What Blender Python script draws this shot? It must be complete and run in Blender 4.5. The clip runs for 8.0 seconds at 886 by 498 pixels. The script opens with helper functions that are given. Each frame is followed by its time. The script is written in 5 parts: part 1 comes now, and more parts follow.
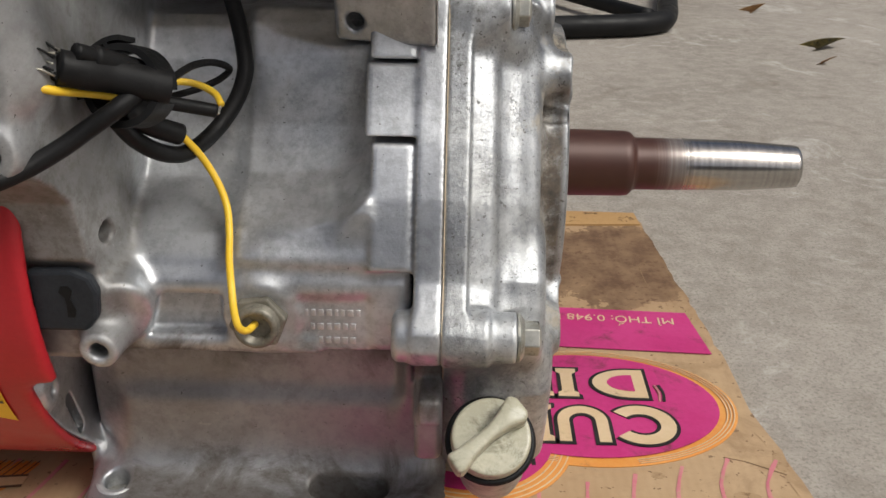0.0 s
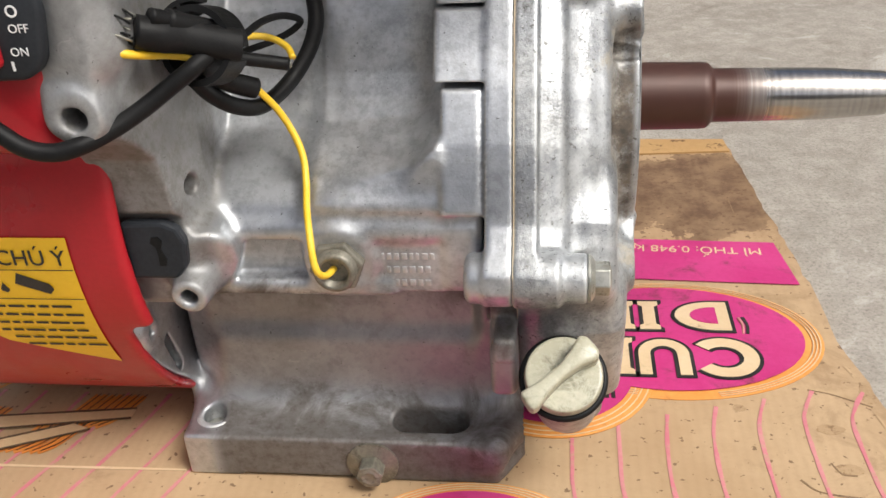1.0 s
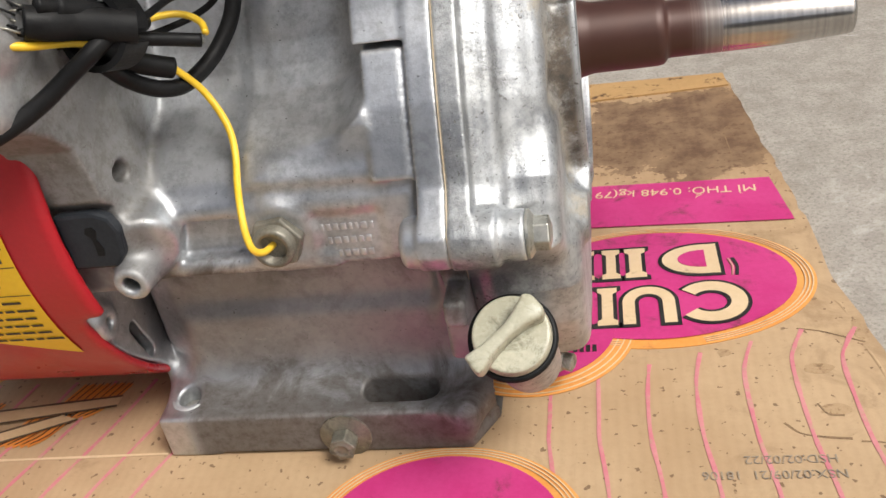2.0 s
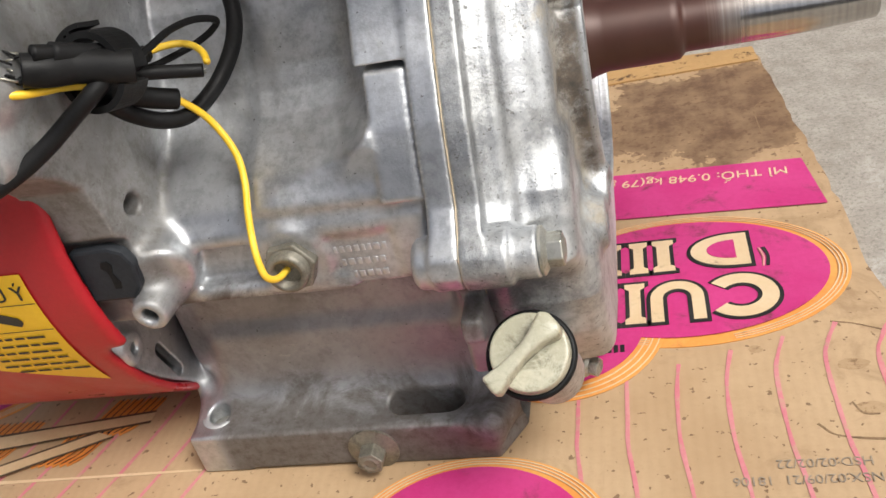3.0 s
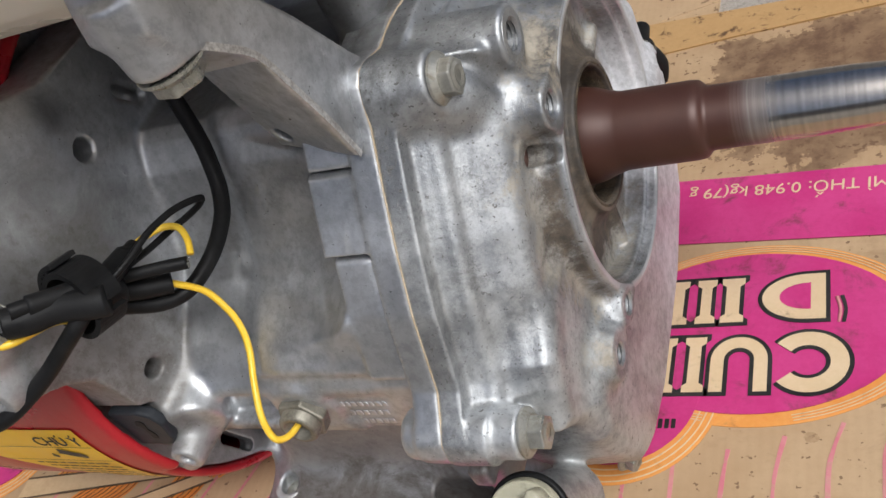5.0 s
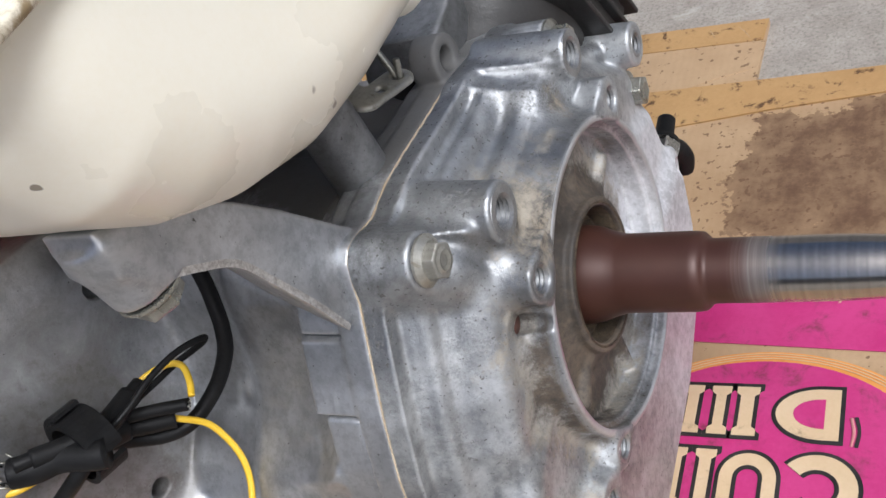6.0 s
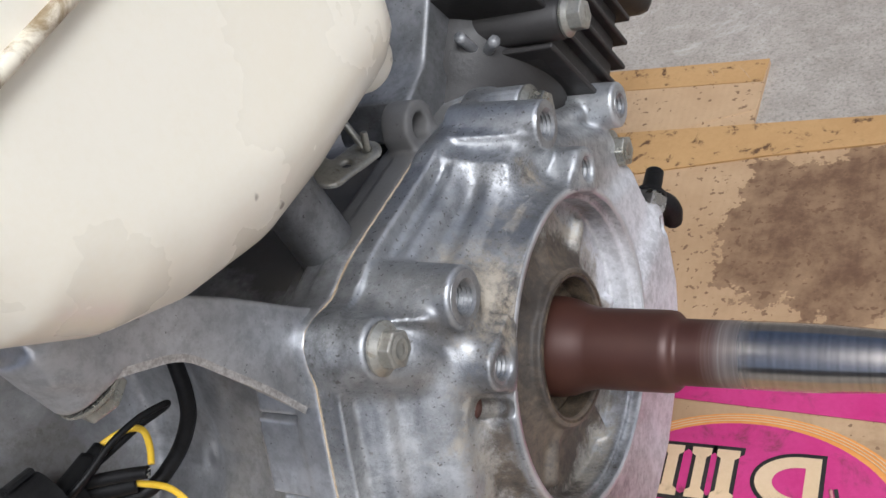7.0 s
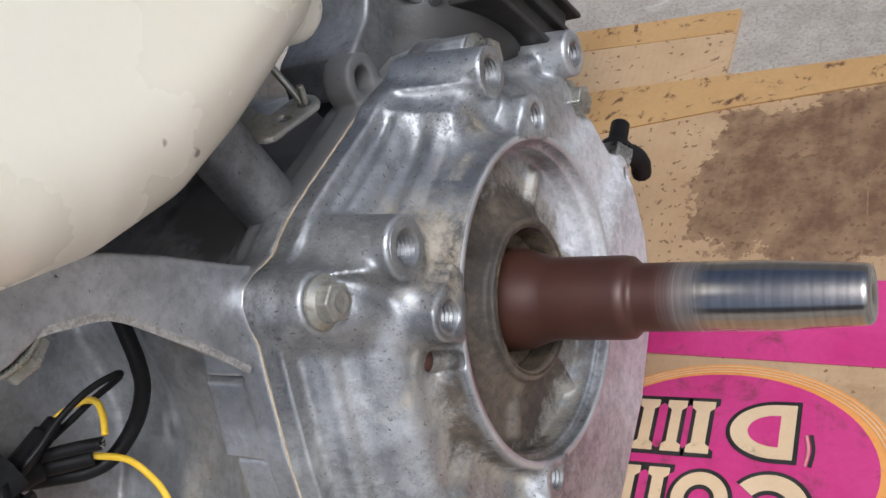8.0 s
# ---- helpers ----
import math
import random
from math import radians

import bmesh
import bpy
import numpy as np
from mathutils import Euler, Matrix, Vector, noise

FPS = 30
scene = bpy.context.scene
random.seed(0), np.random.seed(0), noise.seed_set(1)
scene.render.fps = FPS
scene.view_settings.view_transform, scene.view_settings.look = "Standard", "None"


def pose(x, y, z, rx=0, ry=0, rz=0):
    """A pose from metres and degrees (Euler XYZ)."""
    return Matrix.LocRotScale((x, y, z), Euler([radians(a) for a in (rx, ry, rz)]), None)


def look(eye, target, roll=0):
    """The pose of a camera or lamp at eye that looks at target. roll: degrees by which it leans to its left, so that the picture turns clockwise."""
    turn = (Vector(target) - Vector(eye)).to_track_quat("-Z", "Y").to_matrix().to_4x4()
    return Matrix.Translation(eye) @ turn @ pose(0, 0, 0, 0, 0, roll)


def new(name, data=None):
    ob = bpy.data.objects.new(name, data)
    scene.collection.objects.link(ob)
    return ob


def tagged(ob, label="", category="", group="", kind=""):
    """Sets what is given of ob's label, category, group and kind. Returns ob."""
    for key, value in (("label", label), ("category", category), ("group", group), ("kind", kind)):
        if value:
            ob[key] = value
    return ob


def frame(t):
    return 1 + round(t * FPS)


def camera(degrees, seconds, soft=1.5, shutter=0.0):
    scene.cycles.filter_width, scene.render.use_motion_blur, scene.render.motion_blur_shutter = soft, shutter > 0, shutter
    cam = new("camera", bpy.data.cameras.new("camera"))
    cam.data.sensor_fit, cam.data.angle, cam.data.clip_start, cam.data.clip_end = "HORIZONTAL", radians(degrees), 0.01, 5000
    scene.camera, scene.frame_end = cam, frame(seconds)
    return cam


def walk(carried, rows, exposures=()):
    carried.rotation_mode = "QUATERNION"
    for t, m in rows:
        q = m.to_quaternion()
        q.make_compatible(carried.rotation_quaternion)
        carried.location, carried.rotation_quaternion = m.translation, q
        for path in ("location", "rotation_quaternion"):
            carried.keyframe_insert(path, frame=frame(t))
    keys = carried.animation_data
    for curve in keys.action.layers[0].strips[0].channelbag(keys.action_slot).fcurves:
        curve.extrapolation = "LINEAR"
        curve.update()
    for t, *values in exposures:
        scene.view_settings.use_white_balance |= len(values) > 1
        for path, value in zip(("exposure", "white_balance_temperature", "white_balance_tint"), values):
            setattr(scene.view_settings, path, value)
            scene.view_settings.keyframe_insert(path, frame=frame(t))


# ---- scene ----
# The camera and its walk
cam = camera(51.1, 8.0, soft=1.5)
PATH = [
    (0, (0.019, 0.032, 0.28), (-0.026, 1.845, -0.564), 0.7),
    (0.5, (0.019, 0.031, 0.29), (-0.12, 1.795, -0.642), -0.7),
    (1, (0.029, 0.03, 0.289), (-0.224, 1.753, -0.695), -3.8),
    (1.5, (0.051, 0.033, 0.285), (-0.286, 1.724, -0.729), -7.1),
    (2, (0.071, 0.044, 0.281), (-0.31, 1.706, -0.763), -10.8),
    (3.5, (0.099, 0.063, 0.296), (-0.423, 1.647, -0.807), -17.0),
    (4, (0.127, 0.079, 0.296), (-0.451, 1.615, -0.847), -18.9),
    (4.5, (0.137, 0.136, 0.312), (-0.616, 1.516, -0.925), -24.0),
    (4.7, (0.147, 0.149, 0.335), (-0.69, 1.457, -0.926), -27.5),
    (5.8, (0.19, 0.213, 0.394), (-0.84, 1.355, -0.885), -33.3),
    (6, (0.19, 0.223, 0.399), (-0.859, 1.352, -0.876), -33.4),
    (6.5, (0.192, 0.241, 0.406), (-0.881, 1.353, -0.863), -33.0),
    (7, (0.202, 0.254, 0.407), (-0.874, 1.361, -0.866), -32.7),
    (7.5, (0.208, 0.259, 0.401), (-0.876, 1.355, -0.874), -33.7),
    (8, (0.215, 0.256, 0.387), (-0.872, 1.331, -0.901), -36.0),
]
EXPOSURE = [(0.0, -0.34, 6300, 6), (0.5, 0.10, 6300, 6), (1.0, 0.17, 6300, 6), (2.0, 0.12, 6300, 6), (3.5, 0.17, 6250, 6), (4.5, -0.20, 6100, 6), (6.0, -0.08, 5750, 8), (8.0, -0.20, 5700, 8)]
walk(cam, [(t, look(eye, target, roll)) for t, eye, target, roll in PATH], EXPOSURE)

# World, sun and exposure: open shade under a bright hazy sky
SUN_EL, SUN_AZ = radians(54), radians(124)
world = bpy.data.worlds.new("sky")
scene.world = world
world.use_nodes = True
wt = world.node_tree
sky = wt.nodes.new("ShaderNodeTexSky")
sky.sky_type, sky.sun_disc, sky.sun_elevation, sky.sun_rotation = "NISHITA", False, SUN_EL, SUN_AZ
sky.dust_density, sky.air_density, sky.ozone_density = 7.0, 0.7, 0.2
wt.links.new(sky.outputs["Color"], wt.nodes["Background"].inputs["Color"])
wt.nodes["Background"].inputs["Strength"].default_value = 0.11
sun_data = bpy.data.lights.new("sun", "SUN")
sun_data.energy, sun_data.angle, sun_data.color = 2.5, radians(24), (1.0, 0.975, 0.94)
sun = new("sun", sun_data)
sun.matrix_world = look((1.50, -0.56, 2.58), (0, 0.45, 0.1))


# ---- materials ----
def nodes_of(name):
    m = bpy.data.materials.new(name)
    m.use_nodes = True
    t = m.node_tree
    return m, t, t.nodes["Principled BSDF"]


def add(t, kind, **values):
    n = t.nodes.new(kind)
    for key, v in values.items():
        n.inputs[key.replace("_", " ")].default_value = v
    return n


def noise_tex(t, co, scale, detail=6.0, rough=0.6, distort=0.0):
    n = add(t, "ShaderNodeTexNoise", Scale=scale, Detail=detail, Roughness=rough, Distortion=distort)
    t.links.new(co, n.inputs["Vector"])
    return n.outputs["Fac"]


def span(t, value, a, b, lo=0.0, hi=1.0, smooth=True):
    n = t.nodes.new("ShaderNodeMapRange")
    n.interpolation_type = "SMOOTHSTEP" if smooth else "LINEAR"
    t.links.new(value, n.inputs[0])
    for i, v in zip((1, 2, 3, 4), (a, b, lo, hi)):
        n.inputs[i].default_value = v
    return n.outputs[0]


def calc(t, op, a, b=0.0):
    n = t.nodes.new("ShaderNodeMath")
    n.operation = op
    for i, v in enumerate((a, b)):
        if isinstance(v, (int, float)):
            n.inputs[i].default_value = v
        else:
            t.links.new(v, n.inputs[i])
    return n.outputs[0]


def mixed(t, fac, a, b):
    n = t.nodes.new("ShaderNodeMix")
    n.data_type = "RGBA"
    if isinstance(fac, (int, float)):
        n.inputs[0].default_value = fac
    else:
        t.links.new(fac, n.inputs[0])
    for i, v in ((6, a), (7, b)):
        if isinstance(v, tuple):
            n.inputs[i].default_value = (*v, 1.0)
        else:
            t.links.new(v, n.inputs[i])
    return n.outputs[2]


def bump(t, height, strength, distance, under=None):
    n = add(t, "ShaderNodeBump", Strength=strength, Distance=distance)
    t.links.new(height, n.inputs["Height"])
    if under:
        t.links.new(under, n.inputs["Normal"])
    return n.outputs["Normal"]


def coords(t):
    return t.nodes.new("ShaderNodeTexCoord").outputs["Object"]


def surface(name, a, b, rough, metal=0.0, big=20.0, fine=400.0, dirt=None, dirt_at=(0.62, 0.75), dirt_scale=60.0,
            relief=0.2, depth=0.0006, spread=0.12, specular=0.5, dirt_detail=8):
    """A worn surface: two tones blotched at a large and a fine scale, dirt in patches, fine relief."""
    m, t, p = nodes_of(name)
    co = coords(t)
    n1, n2 = noise_tex(t, co, big, 5), noise_tex(t, co, fine, 4, 0.7)
    blend = span(t, calc(t, "ADD", calc(t, "MULTIPLY", n1, 0.65), calc(t, "MULTIPLY", n2, 0.35)), 0.35, 0.65)
    colour = mixed(t, blend, a, b)
    r = span(t, n1, 0.3, 0.7, max(rough - spread, 0.02), rough + spread)
    if dirt:
        mask = span(t, noise_tex(t, co, dirt_scale, dirt_detail, 0.7, 0.4), *dirt_at)
        colour = mixed(t, mask, colour, dirt)
        r = calc(t, "ADD", r, calc(t, "MULTIPLY", mask, 0.2))
        p.inputs["Metallic"].default_value = metal
        if metal:
            t.links.new(calc(t, "MULTIPLY", calc(t, "SUBTRACT", 1.0, mask), metal), p.inputs["Metallic"])
    else:
        p.inputs["Metallic"].default_value = metal
    t.links.new(colour, p.inputs["Base Color"])
    t.links.new(r, p.inputs["Roughness"])
    p.inputs["Specular IOR Level"].default_value = specular
    if relief:
        t.links.new(bump(t, n2, relief, depth, bump(t, n1, relief, depth * 2)), p.inputs["Normal"])
    return m


def cast_material(name, low, high, metal, specks, oil=False, deck=False, skin=1.0, rough=(0.43, 0.58), soil=0.3):
    """Bare cast alloy: cloudy oxide, dark specks and stains, pale scuffs and a sandy skin."""
    m, t, p = nodes_of(name)
    co = coords(t)
    cloud, grain, sand = noise_tex(t, co, 24, 7, 0.62, 0.5), noise_tex(t, co, 210, 6, 0.75), noise_tex(t, co, 1000, 3, 0.6)
    colour = mixed(t, span(t, cloud, 0.32, 0.68), low, high)
    colour = mixed(t, span(t, grain, 0.42, 0.66, 0.0, 0.34), colour, tuple(v * 0.55 for v in low))
    stain = span(t, noise_tex(t, co, 46, 8, 0.72, 0.9), 0.54, 0.72)
    colour = mixed(t, calc(t, "MULTIPLY", stain, 0.24), colour, (0.17, 0.155, 0.13))
    scuff = span(t, noise_tex(t, co, 90, 7, 0.78, 1.8), 0.60, 0.70)
    colour = mixed(t, calc(t, "MULTIPLY", scuff, 0.55), colour, tuple(min(v * 1.35, 0.8) for v in high))
    pit = span(t, noise_tex(t, co, 560, 2, 0.6), 0.68 - specks, 0.72 - specks)
    colour = mixed(t, calc(t, "MULTIPLY", pit, 0.85), colour, (0.06, 0.055, 0.05))
    crust = calc(t, "MULTIPLY", span(t, noise_tex(t, co, 1000, 3, 0.7), 0.48, 0.58), span(t, noise_tex(t, co, 38, 6, 0.7), 0.60 - 3 * specks, 0.80 - 3 * specks))
    colour = mixed(t, calc(t, "MULTIPLY", crust, 0.55), colour, (0.055, 0.05, 0.043))
    soot = calc(t, "MULTIPLY", span(t, noise_tex(t, co, 17, 9, 0.74, 0.7), 0.44, 0.66), soil)
    colour = mixed(t, calc(t, "MULTIPLY", soot, span(t, grain, 0.36, 0.62, 0.55, 1.0)), colour, (0.062, 0.058, 0.053))
    crest = span(t, t.nodes.new("ShaderNodeNewGeometry").outputs["Pointiness"], 0.515, 0.56)
    colour = mixed(t, calc(t, "MULTIPLY", crest, 0.40), colour, tuple(min(v * 1.3, 0.8) for v in high))
    dull = calc(t, "MAXIMUM", calc(t, "MAXIMUM", calc(t, "MULTIPLY", stain, 0.5), pit), calc(t, "MAXIMUM", crust, calc(t, "MULTIPLY", soot, 0.5)))
    if oil:
        # brown sandy grime thrown round the seal
        sep = t.nodes.new("ShaderNodeSeparateXYZ")
        t.links.new(co, sep.inputs[0])
        dy, dz = calc(t, "SUBTRACT", sep.outputs[1], 0.4260), calc(t, "SUBTRACT", sep.outputs[2], 0.1410)
        r = calc(t, "SQRT", calc(t, "ADD", calc(t, "MULTIPLY", dy, dy), calc(t, "MULTIPLY", dz, dz)))
        r = calc(t, "ADD", r, calc(t, "MULTIPLY", calc(t, "SUBTRACT", noise_tex(t, co, 45, 8, 0.75), 0.5), 0.06))
        grime = calc(t, "MULTIPLY", span(t, r, 0.062, 0.048), span(t, sep.outputs[0], 0.0592, 0.0560))
        ex, ez = calc(t, "MULTIPLY", calc(t, "SUBTRACT", sep.outputs[1], 0.414), 0.6), calc(t, "SUBTRACT", sep.outputs[2], 0.195)
        e = calc(t, "SQRT", calc(t, "ADD", calc(t, "MULTIPLY", ex, ex), calc(t, "MULTIPLY", ez, ez)))
        e = calc(t, "ADD", e, calc(t, "MULTIPLY", calc(t, "SUBTRACT", noise_tex(t, co, 150, 8, 0.8), 0.5), 0.035))
        fx, fz = calc(t, "SUBTRACT", sep.outputs[1], 0.360), calc(t, "SUBTRACT", sep.outputs[2], 0.100)
        g = calc(t, "SQRT", calc(t, "ADD", calc(t, "MULTIPLY", fx, fx), calc(t, "MULTIPLY", fz, fz)))
        g = calc(t, "ADD", g, calc(t, "MULTIPLY", calc(t, "SUBTRACT", noise_tex(t, co, 140, 8, 0.8), 0.5), 0.04))
        hx, hz = calc(t, "SUBTRACT", sep.outputs[1], 0.470), calc(t, "SUBTRACT", sep.outputs[2], 0.199)
        h = calc(t, "SQRT", calc(t, "ADD", calc(t, "MULTIPLY", hx, hx), calc(t, "MULTIPLY", hz, hz)))
        h = calc(t, "ADD", h, calc(t, "MULTIPLY", calc(t, "SUBTRACT", noise_tex(t, co, 220, 8, 0.8), 0.5), 0.02))
        e = calc(t, "MINIMUM", e, calc(t, "MULTIPLY", h, 2.2))
        sandy = calc(t, "MAXIMUM", span(t, e, 0.017, 0.005), span(t, g, 0.011, 0.002))
        colour = mixed(t, calc(t, "MULTIPLY", grime, 0.95), colour, mixed(t, span(t, calc(t, "ADD", calc(t, "MULTIPLY", grain, 0.5), calc(t, "MULTIPLY", cloud, 0.5)), 0.40, 0.62), (0.030, 0.022, 0.015), (0.125, 0.094, 0.063)))
        colour = mixed(t, calc(t, "MULTIPLY", sandy, 0.8), colour, mixed(t, span(t, grain, 0.38, 0.62), (0.03, 0.022, 0.013), (0.28, 0.235, 0.17)))
        dull = calc(t, "MAXIMUM", dull, calc(t, "MAXIMUM", grime, sandy))
        # chalky oxide over the front of the cover
        chalk = calc(t, "MULTIPLY", span(t, noise_tex(t, co, 26, 9, 0.74, 1.0), 0.40, 0.60), span(t, sep.outputs[2], 0.203, 0.180))
        chalk = calc(t, "MULTIPLY", calc(t, "MULTIPLY", chalk, span(t, r, 0.060, 0.068)), span(t, grain, 0.34, 0.62, 0.56, 0.24))
        colour = mixed(t, chalk, colour, (0.60, 0.61, 0.60))
        dull = calc(t, "MAXIMUM", dull, calc(t, "MULTIPLY", chalk, 0.5))
        # dry dust on the floor of the ring
        dusty = calc(t, "MULTIPLY", calc(t, "MULTIPLY", span(t, r, 0.066, 0.058), span(t, sep.outputs[0], 0.0545, 0.0515)), span(t, noise_tex(t, co, 55, 8, 0.75), 0.34, 0.60, 0.25, 0.9))
        dusty = calc(t, "MULTIPLY", dusty, calc(t, "SUBTRACT", 1.0, grime))
        colour = mixed(t, dusty, colour, (0.42, 0.375, 0.30))
        # far lower flank: scuffed oxide, with the sky's pale sheen painted in
        pale = calc(t, "ADD", sep.outputs[1], calc(t, "MULTIPLY", calc(t, "SUBTRACT", noise_tex(t, co, 60, 9, 0.78, 1.2), 0.5), 0.10))
        pale = calc(t, "MULTIPLY", span(t, pale, 0.405, 0.475), span(t, sep.outputs[2], 0.165, 0.120))
        pale = calc(t, "MULTIPLY", pale, calc(t, "SUBTRACT", 1.0, span(t, r, 0.066, 0.058)))
        colour = mixed(t, calc(t, "MULTIPLY", pale, span(t, grain, 0.3, 0.6, 0.9, 0.45)), colour, (0.74, 0.74, 0.77))
        dull = calc(t, "MAXIMUM", dull, calc(t, "MAXIMUM", calc(t, "MULTIPLY", dusty, 0.8), calc(t, "MULTIPLY", pale, 0.55)))
    if deck:
        # black-brown oil caked on the deck, with the shade below the tank painted in
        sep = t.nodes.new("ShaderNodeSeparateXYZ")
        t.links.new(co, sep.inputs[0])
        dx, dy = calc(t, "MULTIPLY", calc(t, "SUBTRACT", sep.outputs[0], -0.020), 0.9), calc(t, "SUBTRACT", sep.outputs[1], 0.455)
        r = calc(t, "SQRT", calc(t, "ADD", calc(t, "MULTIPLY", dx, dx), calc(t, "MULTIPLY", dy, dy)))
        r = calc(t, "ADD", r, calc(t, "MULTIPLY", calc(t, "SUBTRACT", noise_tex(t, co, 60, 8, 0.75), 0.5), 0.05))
        film_shade = calc(t, "MULTIPLY", span(t, r, 0.064, 0.046), span(t, sep.outputs[2], 0.190, 0.204))
        colour = mixed(t, calc(t, "MULTIPLY", film_shade, 0.85), colour, mixed(t, grain, (0.022, 0.020, 0.017), (0.10, 0.092, 0.08)))
        dull = calc(t, "MAXIMUM", dull, film_shade)
        # brown oil on the lower wall, plus the ledge's shade put into its colour
        oil_shade = calc(t, "ADD", sep.outputs[2], calc(t, "MULTIPLY", calc(t, "SUBTRACT", noise_tex(t, co, 30, 8, 0.7, 0.6), 0.5), 0.07))
        # thins that tone over the mid wall, which is better lit
        rubbed = calc(t, "MULTIPLY", span(t, oil_shade, 0.090, 0.072), span(t, oil_shade, 0.022, 0.036))
        oil_shade = calc(t, "MULTIPLY", span(t, oil_shade, 0.106, 0.092), span(t, sep.outputs[0], -0.128, -0.118))
        oil_shade = calc(t, "MULTIPLY", oil_shade, calc(t, "SUBTRACT", 1.0, calc(t, "MULTIPLY", rubbed, 0.55)))
        colour = mixed(t, calc(t, "MULTIPLY", oil_shade, span(t, grain, 0.30, 0.70, 0.96, 0.74)), colour, (0.088, 0.070, 0.055))
        dull = calc(t, "MAXIMUM", dull, calc(t, "MULTIPLY", oil_shade, 0.62))
        # brown grease smeared over the bell plate and round its boss
        gy, gz = calc(t, "SUBTRACT", sep.outputs[1], 0.318), calc(t, "MULTIPLY", calc(t, "SUBTRACT", sep.outputs[2], 0.172), 0.62)
        g = calc(t, "SQRT", calc(t, "ADD", calc(t, "MULTIPLY", gy, gy), calc(t, "MULTIPLY", gz, gz)))
        g = calc(t, "ADD", g, calc(t, "MULTIPLY", calc(t, "SUBTRACT", noise_tex(t, co, 34, 8, 0.72, 0.5), 0.5), 0.06))
        grease = calc(t, "MULTIPLY", span(t, g, 0.056, 0.024), span(t, sep.outputs[0], -0.096, -0.102))
        colour = mixed(t, calc(t, "MULTIPLY", grease, span(t, grain, 0.35, 0.65, 0.84, 0.55)), colour, (0.112, 0.098, 0.083))
        dull = calc(t, "MAXIMUM", dull, calc(t, "MULTIPLY", grease, 0.45))
    t.links.new(colour, p.inputs["Base Color"])
    t.links.new(span(t, dull, 0, 1, metal, 0.0, False), p.inputs["Metallic"])
    t.links.new(calc(t, "ADD", span(t, cloud, 0.3, 0.7, *rough), calc(t, "MULTIPLY", dull, 0.2)), p.inputs["Roughness"])
    relief = bump(t, sand, 0.30 * skin, 0.0006, bump(t, grain, 0.22 * skin, 0.0012, bump(t, cloud, 0.10, 0.004)))
    t.links.new(bump(t, pit, -0.5 * skin, 0.0006, relief), p.inputs["Normal"])
    return m


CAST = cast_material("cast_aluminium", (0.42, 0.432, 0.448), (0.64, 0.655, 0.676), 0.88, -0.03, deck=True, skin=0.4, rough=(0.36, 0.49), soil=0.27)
CAST_COVER = cast_material("cast_aluminium_cover", (0.27, 0.278, 0.288), (0.52, 0.535, 0.552), 0.90, 0.036, True, skin=0.8, rough=(0.40, 0.52), soil=0.62)
# darker tone of the same casting for parts below and behind the tank
DARK_CAST = cast_material("darker_cast_aluminium", (0.17, 0.173, 0.176), (0.34, 0.345, 0.352), 0.7, 0.0, skin=0.6, soil=0.5)
SAWN = surface("sawn_aluminium", (0.38, 0.36, 0.34), (0.70, 0.69, 0.67), 0.42, 0.7, 500, 1500, (0.2, 0.18, 0.15), (0.6, 0.75), 200, 0.4, 0.0004)
MACHINED = surface("machined_aluminium", (0.44, 0.445, 0.45), (0.60, 0.605, 0.61), 0.5, 0.65, 60, 900, (0.3, 0.27, 0.22), (0.66, 0.8), 150, 0.15, 0.0003)
TAPPED = surface("tapped_aluminium", (0.24, 0.245, 0.25), (0.42, 0.425, 0.43), 0.42, 0.85, 80, 900, (0.12, 0.10, 0.08), (0.58, 0.78), 150, 0.15, 0.0003)
STEEL = surface("bright_steel", (0.62, 0.60, 0.55), (0.74, 0.73, 0.70), 0.28, 1.0, 70, 800, (0.25, 0.20, 0.14), (0.62, 0.8), 160, 0.1, 0.0003)
ZINC = surface("zinc_plate", (0.30, 0.295, 0.255), (0.48, 0.47, 0.425), 0.36, 0.8, 60, 600, (0.14, 0.12, 0.08), (0.52, 0.74), 160, 0.15, 0.0003)
RUST = surface("rust_brown_coat", (0.115, 0.048, 0.038), (0.165, 0.075, 0.058), 0.42, 0.35, 40, 500, None, relief=0.12, depth=0.0003)
GASKET = surface("tan_gasket_paper", (0.46, 0.36, 0.24), (0.66, 0.56, 0.42), 0.75, 0, 60, 800)
RUBBER = surface("black_rubber", (0.006, 0.006, 0.0062), (0.012, 0.012, 0.0125), 0.5, 0, 60, 700, (0.034, 0.032, 0.030), (0.64, 0.86), 160, specular=0.18)
PLASTIC = surface("dark_grey_plastic", (0.016, 0.018, 0.022), (0.028, 0.031, 0.036), 0.45, 0, 60, 700, (0.06, 0.058, 0.055), (0.68, 0.88), 100, 0.08, specular=0.22)
BLACK_CAST = surface("black_painted_castings", (0.016, 0.015, 0.014), (0.028, 0.026, 0.025), 0.5, 0, 50, 600, (0.09, 0.083, 0.075), (0.62, 0.82), 80)
RED = surface("red_paint", (0.36, 0.007, 0.015), (0.43, 0.012, 0.021), 0.36, 0, 20, 500, (0.30, 0.14, 0.11), (0.66, 0.85), 70, 0.06)
SEAM = surface("dirty_tank_seam", (0.72, 0.66, 0.52), (0.84, 0.79, 0.66), 0.4, 0, 30, 500, (0.26, 0.19, 0.10), (0.46, 0.66), 70, 0.1)
CREAM = surface("cream_tank_paint", (0.86, 0.81, 0.67), (0.88, 0.84, 0.72), 0.28, 0, 14, 500, (0.30, 0.26, 0.20), (0.715, 0.735), 75, 0.05, dirt_detail=1.5)
